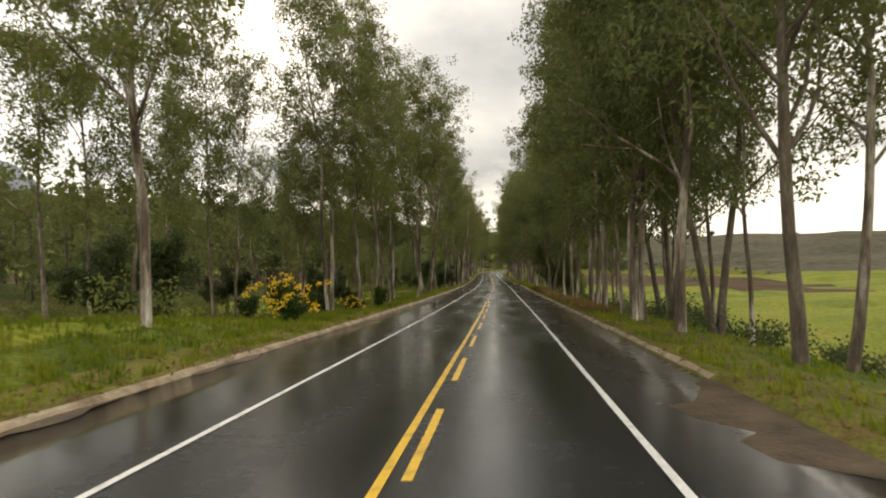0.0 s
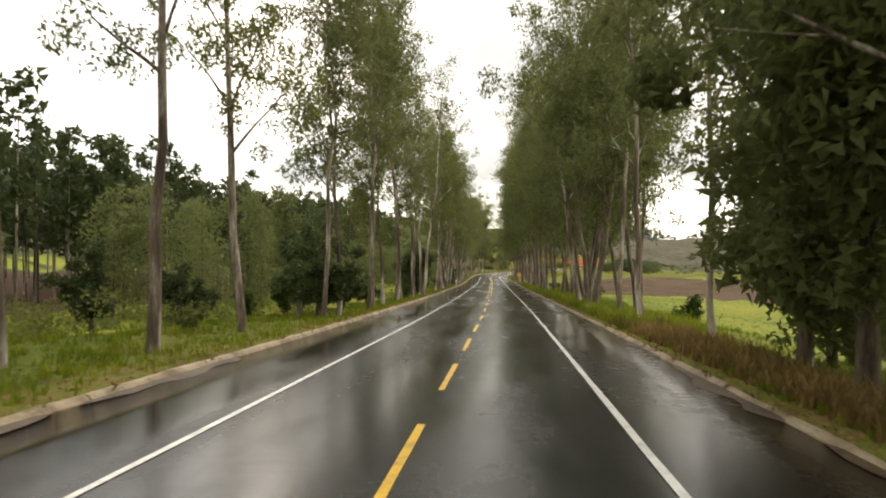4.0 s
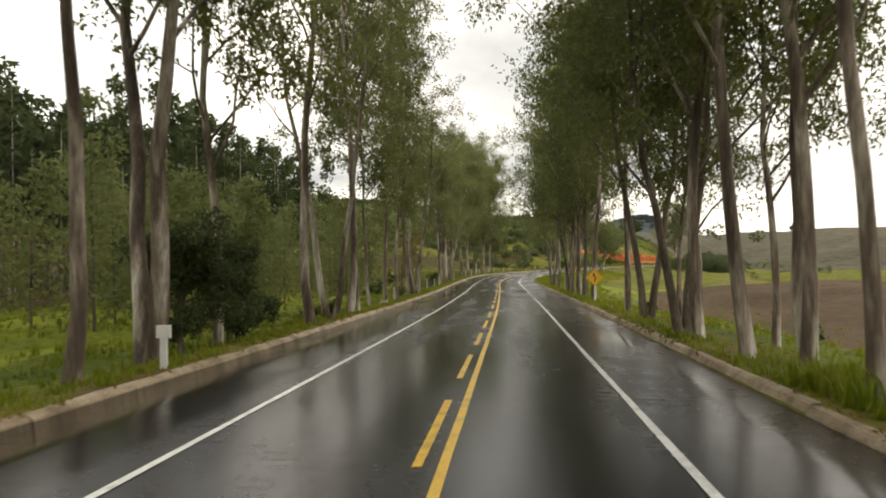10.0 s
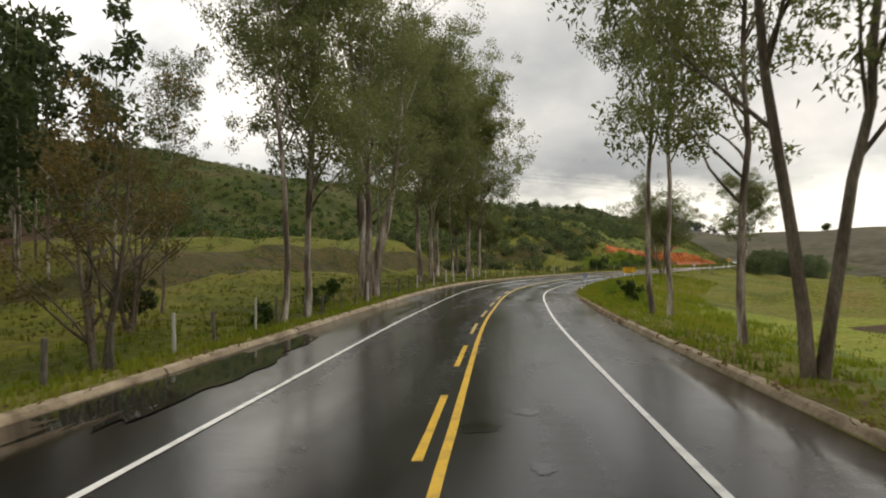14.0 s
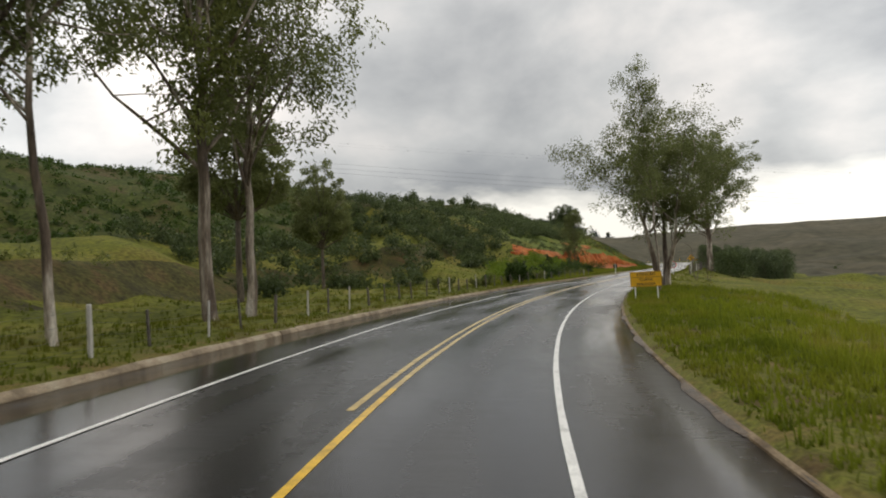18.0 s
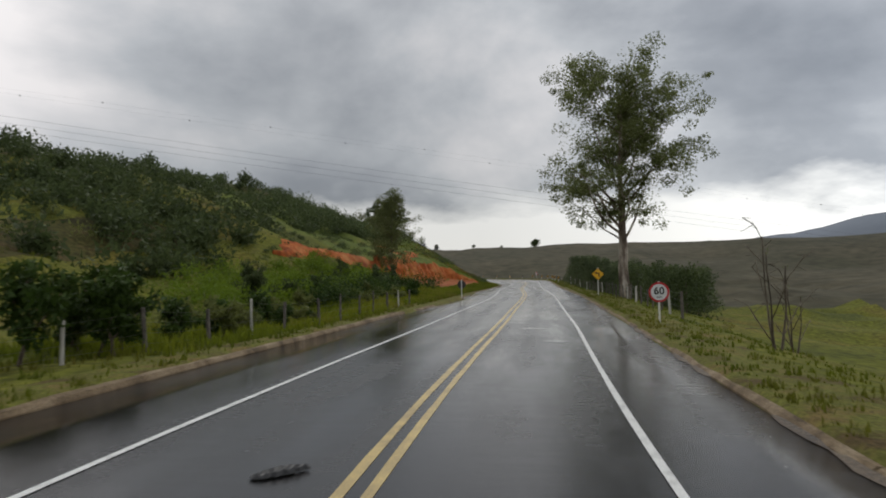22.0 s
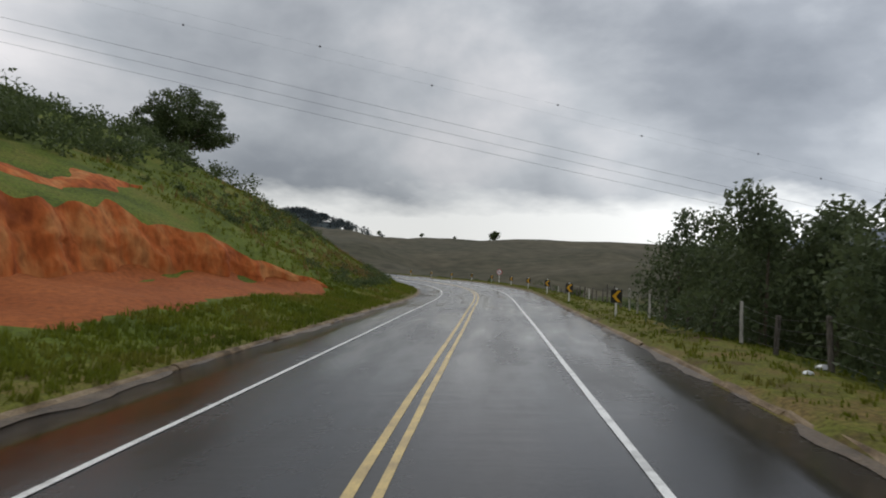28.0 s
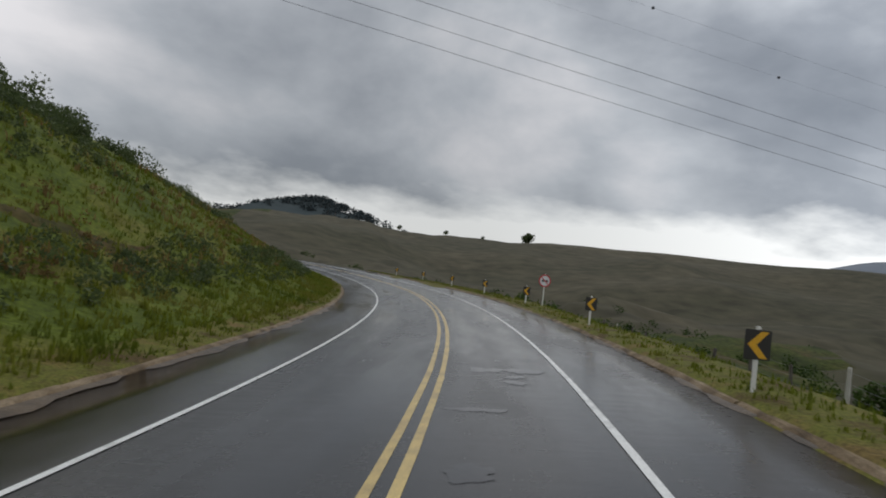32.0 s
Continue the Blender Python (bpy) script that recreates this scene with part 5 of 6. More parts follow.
spots = places([(rr.uniform(438, 488), -rr.uniform(15, 24)) for i in range(110)])
bushes("reedy_weeds", "tall bright green reedy weeds on the slope", spots, 1.15, 170, (.42, .06), 31, M_FRESH, 1.1)
spots = places([(rr.uniform(448, 488), -rr.uniform(11, 16.5)) for i in range(38)])
bushes("fence_thicket", "dense green shrubs behind the wire fence", spots, 1.25, 330, (.2, .1), 33, M_COFFEE, .95)
spots = places([(rr.uniform(456, 500), -rr.uniform(12.5, 20)) for i in range(70)] + [(rr.uniform(456, 545), -rr.uniform(24, 36)) for i in range(170)] + [(rr.uniform(562, 700), -rr.uniform(10.2, 14.2)) for i in range(260)] + [(rr.uniform(562, 700), -rr.uniform(19.5, 28)) for i in range(300)])
bushes("bank_scrub", "low leafy weeds and scrub on the bank", spots, .62, 70, (.2, .1), 27, M_LEAFD, .6)
spots = places([(rr.uniform(566, 680), -rr.uniform(12, 19)) for i in range(50)] + [(rr.uniform(578, 594), -rr.uniform(11.5, 15)) for i in range(40)])
bushes("bank_weeds", "faded brown weeds on the bank", spots, .5, 50, (.18, .08), 28, M_STRAW, .6)
spots = places([(rr.uniform(462, 486), -rr.uniform(18.5, 26)) for i in range(80)])
bushes("fresh_weeds", "bright green leafy weeds on the bank", spots, .9, 130, (.24, .1), 29, M_FRESH, .7)
spots = places([(rr.uniform(320, 470), -rr.uniform(34, 54)) for i in range(60)])
bushes("terrace_scrub", "low brown-green scrub on the terraced slope", spots, .9, 60, (.4, .16), 23, M_LEAFY)
spots = places([(rr.uniform(630, 760), rr.uniform(9, 40)) for i in range(90)] + [(rr.uniform(600, 720), rr.uniform(16, 70)) for i in range(40)])
bushes("bend_scrub", "low scrub on the outside of the bend", spots, 1.0, 90, (.36, .16), 24, M_COFFEE)
spots = places([(rr.uniform(-20, 130), -rr.uniform(13, 36)) for i in range(170)])
bushes("undergrowth", "dark undergrowth below the roadside trees", spots, 1.1, 200, (.22, .10), 25, M_LEAFY)
spots = places([(rr.uniform(14, 84), rr.uniform(9.5, 15)) for i in range(75)])
bushes("undergrowth", "shady undergrowth between the tree trunks", spots, 1.0, 220, (.19, .09), 26, M_LEAFD, .75)


# ---- grasses ----
def grass(name, label, spots, h, seed, mat, per=7, w=.018):
    """Tufts of bent blades, two faces each."""
    rg = np.random.default_rng(seed)
    base = np.repeat(np.array([tuple(p) for p, k in spots]), per, 0)
    hh = np.repeat(np.array([k for p, k in spots]), per)[:, None] * h * rg.uniform(.5, 1.3, (len(base), 1))
    n = len(base)
    base = base + np.c_[rg.normal(0, .10, (n, 2)), np.full(n, -.03)]
    a = rg.uniform(0, 6.28, n)
    out = np.c_[np.cos(a), np.sin(a), np.zeros(n)] * hh * rg.uniform(.1, .6, (n, 1))
    side = np.c_[-np.sin(a), np.cos(a), np.zeros(n)] * w * rg.uniform(.7, 1.5, (n, 1)) * (1 + hh)
    up = np.array([[0, 0, 1.0]]) * hh
    v = np.empty((n, 5, 3))
    v[:, 0], v[:, 1] = base - side, base + side
    v[:, 2], v[:, 3] = base + side * .8 + up * .6 + out * .35, base - side * .8 + up * .6 + out * .35
    v[:, 4] = base + up + out
    i = np.arange(n)[:, None] * 5
    faces = np.concatenate([i + np.array([[0, 1, 2]]), i + np.array([[0, 2, 3]]), i + np.array([[3, 2, 4]])])
    return tagged(link(name, v.reshape(-1, 3), faces, mat), label, "grass", kind="stuff")


def scatter(n, s0, s1, d0, d1, lo, hi, seed, ease=1.6):
    rg = random.Random(seed)
    out = []
    s = np.array([rg.uniform(s0, s1) for _ in range(n)])
    d = np.array([d0 + (d1 - d0) * rg.random() ** ease for _ in range(n)])
    x, y, tx, ty = road_at(s)
    x, y = x + ty * d, y - tx * d
    z = height(s, d, x, y)
    keep = ~((s > 494) & (s < 560) & (d < -10.8) & (d > -np.interp(s, [494, 538, 547, 553, 560], [21.5, 20.5, 18.5, 16.5, 12])))      # none on the bare earth
    return [(Vector((x[i], y[i], z[i])), rg.uniform(lo, hi)) for i in range(n) if keep[i]]


grass("verge_grass_left", "short wet grass on the verge", scatter(8000, -2, 330, -6.8, -15, .5, 1.3, 31), .22, 1, M_BLADE)
grass("verge_grass_left", "short olive grass along the meadow fence", scatter(6000, 330, 700, -6.8, -15, .6, 1.5, 32), .15, 11, M_BLADEO)
grass("verge_grass_right", "short wet grass on the verge", scatter(7000, -2, 330, 6.05, 13, .5, 1.3, 33), .22, 2, M_BLADE)
grass("verge_grass_right", "short olive grass between kerb and fence", scatter(6500, 330, 700, 6.05, 12, .5, 1.2, 34), .15, 12, M_BLADEO)
grass("tall_grass_right", "tall bright grass beyond the kerb", scatter(4200, 108, 215, 6.3, 10, .6, 1.2, 35), .55, 3, M_BLADE, 8, .014)
grass("tall_grass_right", "tall soft grass on the inside of the bend", scatter(3200, 312, 398, 8.6, 18, .4, 1.2, 36, 1.0), .42, 13, M_LUSH, 9, .011)
grass("verge_grass_right", "soft uneven grass beside the bend", scatter(4200, 312, 398, 6.0, 9.6, .3, 1.2, 46, 1.0), .24, 16, M_LUSH, 9, .012)
grass("straw_grass_right", "dry brown straw grass along the kerb", scatter(2600, 40, 112, 6.2, 8.2, .5, 1.1, 37), .45, 4, M_STRAW, 8)
grass("meadow_grass_left", "rough meadow grass", scatter(4500, 100, 300, -10, -34, .7, 1.6, 38, 1.2) + scatter(3600, 0, 100, -8, -20, .7, 1.5, 39), .24, 5, M_BLADE, 7, .013)
grass("tall_grass_left", "tall lush grass below the wire fence", scatter(3600, 420, 496, -7.6, -15, .5, 1.2, 47, 1.0), .42, 17, M_LUSH, 9, .013)
grass("pasture_grass", "rough olive pasture grass", scatter(5200, 300, 480, -10, -34, .7, 1.7, 45, 1.2), .2, 15, M_BLADEO, 7, .015)
grass("bank_grass", "rough grass covering the steep bank", scatter(11000, 556, 690, -7.5, -30, .5, 1.3, 40, 1.3) + scatter(3500, 455, 498, -7, -17, .6, 1.4, 41) + scatter(4600, 498, 562, -6.6, -12.2, .5, 1.1, 44, 1.0), .26, 6, M_BLADEO, 7, .02)
grass("bank_grass_brown", "faded brown grass on the bank", scatter(800, 560, 690, -12, -30, .7, 1.6, 42, 1.2), .4, 7, M_STRAW, 7, .02)
grass("meadow_grass_right", "rough meadow grass", scatter(4500, 0, 330, 11, 26, .5, 1.2, 43, 1.4), .2, 8, M_BLADE, 6, .013)

# dead leaves and strips of bark below the trees
rg = np.random.default_rng(55)
spots = scatter(5200, -4, 320, -6.0, -10, .5, 1, 51, 2.2) + scatter(3600, -4, 320, 5.5, 9, .5, 1, 52, 2.0)
lv, lf = leaf_quads(rg, np.array([tuple(q[0] + Vector((0, 0, .02))) for q in spots]), .12, 3, .13, .05, 0.0, .12)
tagged(link("leaf_litter", lv, lf, M_STRAW), "dead leaves and bark strips along the kerb", "leaf litter", kind="stuff")

# flowering bush
fb = place(33.5, -9.6)
flower = broadleaf(81, 1.9, 1.7, 1900, M_COFFEE, size=(.2, .1), name="flowering_bush", r=.05, low=.05)
rg = np.random.default_rng(82)
c = rg.normal(size=(46, 3)) * (1.0, 1.0, .45) + (0, 0, 1.45)
lv, lf = leaf_quads(rg, c, .2, 16, .12, .1, -.3)
link("blossoms", lv, lf, M_FLOWER, flower, "bright yellow blossoms")
flower.matrix_basis = Matrix.Translation(fb)
tagged(flower, "green bush with bright yellow blossoms on the verge", "bush")
fl2 = copy_thing(flower, Matrix.Translation(place(48, -9.5)) @ Matrix.Diagonal((.55, .55, .5, 1)))


# ---- the red cutting: an eroded earth face with a worn floor in front ----
def build_cutting():
    rg = np.random.default_rng(9)
    top = tagged(new("earth_cutting", None), "raw red earth cutting in the hillside", "earth bank", kind="structure")
    # floor
    def foot_at(s):
        return float(np.interp(s, [482, 510, 538, 547, 553, 557, 561], [18.9, 18.6, 18.3, 16.6, 14.5, 12.4, 11.0])) + .35 * math.sin(s * .5) + .2 * math.sin(s * 1.7)

    S, D = np.arange(494, 559.6, .8), np.linspace(0, 1, 15)
    sd, rim = [], []
    for s in S:
        edge = 10.7 + .5 * math.sin(s * .35) + .35 * math.sin(s * .9) + .3 * math.sin(s * 2.1) + .25 * math.sin(s * 4.3)
        far = max(foot_at(s) + .5, edge + .05)
        sd += [(s, -(edge + (far - edge) * u)) for u in D]
        rim += list(D)
    v = [(q.x, q.y, q.z - .04 + .17 * min(1, u * 5) + .025 * math.sin(q.x * 1.9 + q.y * 2.3)) for q, u in zip(places(sd), rim)]
    n = len(D)
    f = [(i * n + k, i * n + k + 1, (i + 1) * n + k + 1, (i + 1) * n + k) for i in range(len(S) - 1) for k in range(n - 1)]
    link("earth_floor", v, f, M_REDFLOOR, top, smooth=True)
    # face: from foot to brow, with gullies
    S, U = np.arange(482, 561.2, .35), np.linspace(0, 1, 22)
    feet, tops, zs = [], [], []
    for s in S:
        foot = foot_at(s)
        tall = float(np.interp(s, [482, 497, 509, 523, 540, 548, 553, 557, 561], [.5, 3.8, 4.3, 4.0, 3.6, 2.9, 1.9, .7, .02])) * (1 + .07 * math.sin(s * .8) + .05 * math.sin(s * 2.3))
        g = .12 * math.sin(s * .9 + 2 * math.sin(s * .4))
        feet += [(s, -foot)] * len(U)
        tops += [(s, -(foot + .45 * tall * u ** 1.3 + (.5 * g + .35 * noise.fractal(Vector((s * .35, u * tall * .45, 3.0)), .55, 2.0, 6) + .35 * noise.noise(Vector((s * 1.1, u * tall * .25, 9.0)))) * math.sin(u * 3.14) ** .7)) for u in U]
        zs += [-.25 + (tall + .25) * u + .015 * rg.normal() for u in U]
    v = [(q.x, q.y, p.z + z) for p, q, z in zip(places(feet), places(tops), zs)]
    n = len(U)
    f = [(i * n + k, (i + 1) * n + k, (i + 1) * n + k + 1, i * n + k + 1) for i in range(len(S) - 1) for k in range(n - 1)]
    link("earth_face", v, f, M_RED, top, smooth=True)
    return top


def build_scar(s0, s1, d0, d1, wide, lift, label, mat=M_RED):
    """A bare red strip where the turf has slid off, slanting along the slope from d0 to d1."""
    rg = np.random.default_rng(int(s0))
    S, U = np.arange(s0, s1, .5), np.linspace(0, 1, 11)
    sd, zs = [], []
    for s in S:
        w = max(.04, min(1, (s - s0) / 5, (s1 - s) / 5)) * (1 + .3 * math.sin(s * .9) + .2 * math.sin(s * 2.3))
        mid = d0 + (d1 - d0) * (s - s0) / (s1 - s0) + .5 * math.sin(s * .45)
        sd += [(s, mid - (u - .5) * wide * w) for u in U]
        zs += [lift * math.sin(u * 3.14) - .08 + .02 * rg.normal() for u in U]
    v = [(q.x, q.y, q.z + z) for q, z in zip(places(sd), zs)]
    n = len(U)
    f = [(i * n + k, (i + 1) * n + k, (i + 1) * n + k + 1, i * n + k + 1) for i in range(len(S) - 1) for k in range(n - 1)]
    return tagged(link("earth_scar", v, f, mat, smooth=True), label, "earth bank", kind="structure")


build_cutting()
build_scar(477, 505, -28.8, -21.0, 3.6, .5, "red bare strip on the slope beside the cutting")
build_scar(530, 558, -28.2, -24.5, 2.6, .3, "red bare strip above the cutting")
build_scar(589, 607, -17.6, -14.2, 2.1, .15, "brown bare strip on the steep bank", M_BROWN)


# ---- signs ----
def paint(name, c, rough=.4, spec=.5):
    return material(name, rough, (tuple(k * .82 for k in c), c), 2.5, fine=(20.0, .08), spec=spec)


P_YEL, P_BLK, P_WHT = paint("sign_yellow", (.75, .40, .012)), paint("sign_black", (.02, .018, .016)), paint("sign_white", (.72, .73, .74))
P_RED, P_BLUE, P_POST, P_BACK = paint("sign_red", (.52, .02, .03)), paint("sign_blue", (.015, .05, .30)), paint("sign_post_paint", (.78, .77, .72), .5), paint("sign_back", (.03, .028, .028), .6)


def face_to_road(s, d, turn=0.0):
    """Pose of a sign that faces the traffic coming along the road; its front is -y."""
    x, y, tx, ty = road_at(s)
    p = place(s, d)
    return Matrix.Translation(p) @ Matrix.Rotation(math.atan2(-float(tx), float(ty)) + radians(turn), 4, "Z")


def flat_bm(outline, thick=.003, y=0.0, ox=0.0, oz=0.0, k=1.0):
    """A thin plate with the given outline (x, z), its front at y."""
    bm = bmesh.new()
    vs = [bm.verts.new((ox + a * k, y, oz + b * k)) for a, b in outline]
    fc = bm.faces.new(vs)
    ex = bmesh.ops.extrude_face_region(bm, geom=[fc])
    bmesh.ops.translate(bm, vec=(0, thick, 0), verts=[e for e in ex["geom"] if isinstance(e, bmesh.types.BMVert)])
    bmesh.ops.recalc_face_normals(bm, faces=bm.faces)
    return bm


def rounded(w, h, r=.04, n=4):
    out = []
    for cx, cz, a0 in ((w / 2 - r, h / 2 - r, 0), (-w / 2 + r, h / 2 - r, 90), (-w / 2 + r, -h / 2 + r, 180), (w / 2 - r, -h / 2 + r, 270)):
        out += [(cx + r * math.cos(radians(a0 + 90 * i / n)), cz + r * math.sin(radians(a0 + 90 * i / n))) for i in range(n + 1)]
    return out


def turned(outline, deg):
    c, s = math.cos(radians(deg)), math.sin(radians(deg))
    return [(a * c - b * s, a * s + b * c) for a, b in outline]


def words(name, text, size, mat, parent, x, y, z, spacing=1.0):
    cu = bpy.data.curves.new(name, "FONT")
    cu.body, cu.size, cu.align_x, cu.align_y, cu.extrude, cu.space_character, cu.offset = text, size, "CENTER", "CENTER", .0015, spacing, size * .022
    tmp = new(name, cu)
    dg = bpy.context.evaluated_depsgraph_get()
    me = bpy.data.meshes.new_from_object(tmp.evaluated_get(dg))
    bpy.data.objects.remove(tmp)
    me.materials.clear(); me.materials.append(mat)
    ob = new(name, me)
    ob.parent = parent
    ob.matrix_local = Matrix.Translation((x, y, z)) @ Matrix.Rotation(radians(90), 4, "X")
    return ob


def post(parent, h, r=.04, x=0.0, y=.035, mat=None, square=False):
    if square:
        bm = box_bm(2 * r, 2 * r * .7, h + .4, (x, y, h / 2 - .2), .006)
    else:
        bm = bmesh.new()
        bmesh.ops.create_cone(bm, cap_ends=True, segments=14, radius1=r, radius2=r, depth=h + .4, matrix=Matrix.Translation((x, y, h / 2 - .2)))
    return part("post", bm, mat or P_POST, parent)


def diamond_sign(s, d, zc, side, arrow, label):
    top = tagged(new("warning_sign", None), label, "road sign")
    post(top, zc + side * .75, .038, square=True)
    plate = part("plate", flat_bm(turned(rounded(side, side, .05), 45), .004, 0, 0, zc), P_YEL, top)
    ring_o, ring_i = turned(rounded(side * .955, side * .955, .045), 45), turned(rounded(side * .915, side * .915, .035), 45)
    bm = bmesh.new()
    a = [bm.verts.new((p[0], -.002, zc + p[1])) for p in ring_o]
    b = [bm.verts.new((p[0], -.002, zc + p[1])) for p in ring_i]
    for i in range(len(a)):
        j = (i + 1) % len(a)
        bm.faces.new((a[i], a[j], b[j], b[i]))
    part("border", bm, P_BLK, plate)
    for k, out in enumerate(arrow):
        part("arrow", flat_bm(out, .002, -.003, 0, zc, side), P_BLK, plate)
    top.matrix_basis = face_to_road(s, d)
    return top


CURVES = [[(-.07, -.36), (.03, -.36), (.03, -.2), (.12, -.1), (.12, .03), (-.02, .1), (-.02, .2), (-.12, .2), (-.12, .06), (.02, -.03), (.02, -.07), (-.07, -.16)],
          [(-.2, .2), (.06, .2), (-.07, .4)]]
LEFT_TURN = [[(.06, -.3), (.18, -.3), (.18, .19), (-.16, .19), (-.16, .09), (.06, .09)], [(-.14, .3), (-.14, -.02), (-.36, .14)]]
diamond_sign(248.3, 6.9, 1.66, .86, CURVES, "yellow diamond warning sign with a winding arrow")
diamond_sign(470.8, 7.25, 2.05, .84, LEFT_TURN, "yellow diamond warning sign with a left-turn arrow")


def round_sign(s, d, zc, dia, kind, label):
    top = tagged(new("round_sign", None), label, "road sign")
    post(top, zc + dia * .55, .038, square=True)
    plate = part("plate", disc_bm(dia / 2, .004, 48, (0, .002, zc)), P_RED, top)
    part("face", disc_bm(dia * .40, .003, 48, (0, -.0025, zc)), P_WHT, plate)
    if kind == "limit":
        words("numeral", "60", dia * .5, P_BLK, plate, 0, -.005, zc + dia * .05, 1.05)
        words("unit", "km/h", dia * .13, P_BLK, plate, 0, -.005, zc - dia * .24)
    else:
        for ox, m in ((-.15, P_BLK), (.15, P_BLK)):
            car = [(-.13, -.08), (.13, -.08), (.13, .0), (.08, .02), (.05, .09), (-.05, .09), (-.08, .02), (-.13, .0)]
            part("car_shape", flat_bm(car, .002, -.006, ox * dia, zc, dia), m, plate)
        part("bar", flat_bm(turned([(-.43, -.035), (.43, -.035), (.43, .035), (-.43, .035)], -45), .002, -.009, 0, zc, dia), P_RED, plate)
    top.matrix_basis = face_to_road(s, d, 3)
    return top


round_sign(433.4, 6.85, 1.30, .86, "limit", "round red-rimmed speed limit sign on a pale post")
round_sign(622, 8.3, 1.75, .9, "overtake", "round red no-overtaking sign at the bend")

back = tagged(new("round_sign", None), "round sign seen from its dark back on a white post", "road sign")
post(back, 2.1, .038, y=-.03, square=True)
part("plate", disc_bm(.4, .004, 48, (0, .005, 1.63)), P_BACK, back)
back.matrix_basis = face_to_road(468.1, -5.9) @ Matrix.Translation((0, 0, -.12))


def chevron(s, d, turn=0):
    top = tagged(new("chevron_marker", None), "black chevron board with a yellow arrow on a white post", "road sign", "chevron markers at the bend")
    post(top, .68, .042, square=True)
    plate = part("plate", flat_bm(rounded(.50, .58, .02), .004, 0, 0, .92), P_BLK, top)
    part("arrow", flat_bm([(-.19, 0), (.05, .26), (.20, .26), (-.02, 0), (.20, -.26), (.05, -.26)], .002, -.004, 0, .92), P_YEL, plate)
    part("cap", box_bm(.09, .06, .07, (0, .035, 1.24), .01), P_POST, top)
    top.matrix_basis = face_to_road(s, d, turn)
    return top


first = chevron(540.5, 6.8)
for i, (s, d) in enumerate(((556, 6.5), (571.8, 6.45), (587.2, 6.25), (603.5, 6.5), (620, 6.6), (636, 6.6), (652, 6.6), (668, 6.6), (684, 6.6))):
    copy_thing(first, face_to_road(s, d, (i * 37 % 9) - 4))

board = tagged(new("warning_board", None), "yellow warning board on two white posts", "road sign")
for px in (-.62, .62):
    post(board, 1.8, .035, px, square=True)
plate = part("plate", flat_bm(rounded(1.75, .86, .03), .004, 0, 0, 1.42), P_YEL, board)
for nm, o in (("rim", [(-.86, .41), (.86, .41), (.86, .395), (-.86, .395)]), ("rim", [(-.86, -.395), (.86, -.395), (.86, -.41), (-.86, -.41)]), ("rim", [(-.86, .41), (-.845, .41), (-.845, -.41), (-.86, -.41)]),
              ("rim", [(.845, .41), (.86, .41), (.86, -.41), (.845, -.41)]), ("divider", [(-.845, .125), (.845, .125), (.845, .105), (-.845, .105)])):
    part(nm, flat_bm(o, .002, -.003, 0, 1.42), P_BLK, plate)
words("lettering", "ATENÇÃO", .21, P_BLK, plate, 0, -.006, 1.69, 1.1)
words("lettering", "CURVA", .21, P_BLK, plate, 0, -.006, 1.39, 1.1)
words("lettering", "PERIGOSA", .21, P_BLK, plate, 0, -.006, 1.13, 1.1)
board.matrix_basis = face_to_road(380.4, 7.0, 4) @ Matrix.Translation((0, 0, -.25))

km = tagged(new("kilometre_sign", None), "small blue kilometre sign on a thin post", "road sign")
post(km, 1.5, .018, mat=P_POST)
plate = part("plate", flat_bm(rounded(.32, .42, .02), .004, 0, 0, 1.33), P_BLUE, km)
for o in ([(-.15, .2), (.15, .2), (.15, .19), (-.15, .19)], [(-.15, -.19), (.15, -.19), (.15, -.2), (-.15, -.2)]):
    part("rim", flat_bm(o, .002, -.003, 0, 1.33), P_WHT, plate)
words("lettering", "km", .16, P_WHT, plate, 0, -.005, 1.41)
words("lettering", "603", .16, P_WHT, plate, 0, -.005, 1.25)
km.matrix_basis = face_to_road(339.2, 6.5)
stone = tagged(new("milestone", None), "white painted milestone block on the verge", "milestone")
part("block", box_bm(.2, .16, .7, (0, 0, .13), .02), P_POST, stone)
part("panel", flat_bm([(-.06, .42), (.06, .42), (.06, .34), (-.06, .34)], .003, -.085, 0, 0), P_BACK, stone)
stone.matrix_basis = face_to_road(338.4, 6.2)
for s, d in ((216.4, -6.95),):
    w = tagged(new("marker_post", None), "short white marker post with a wide head", "marker post")
    part("stem", box_bm(.16, .1, 1.0, (0, 0, .3), .012), P_POST, w)
    part("head", box_bm(.34, .1, .3, (0, 0, .85), .012), P_POST, w)
    w.matrix_basis = face_to_road(s, d)


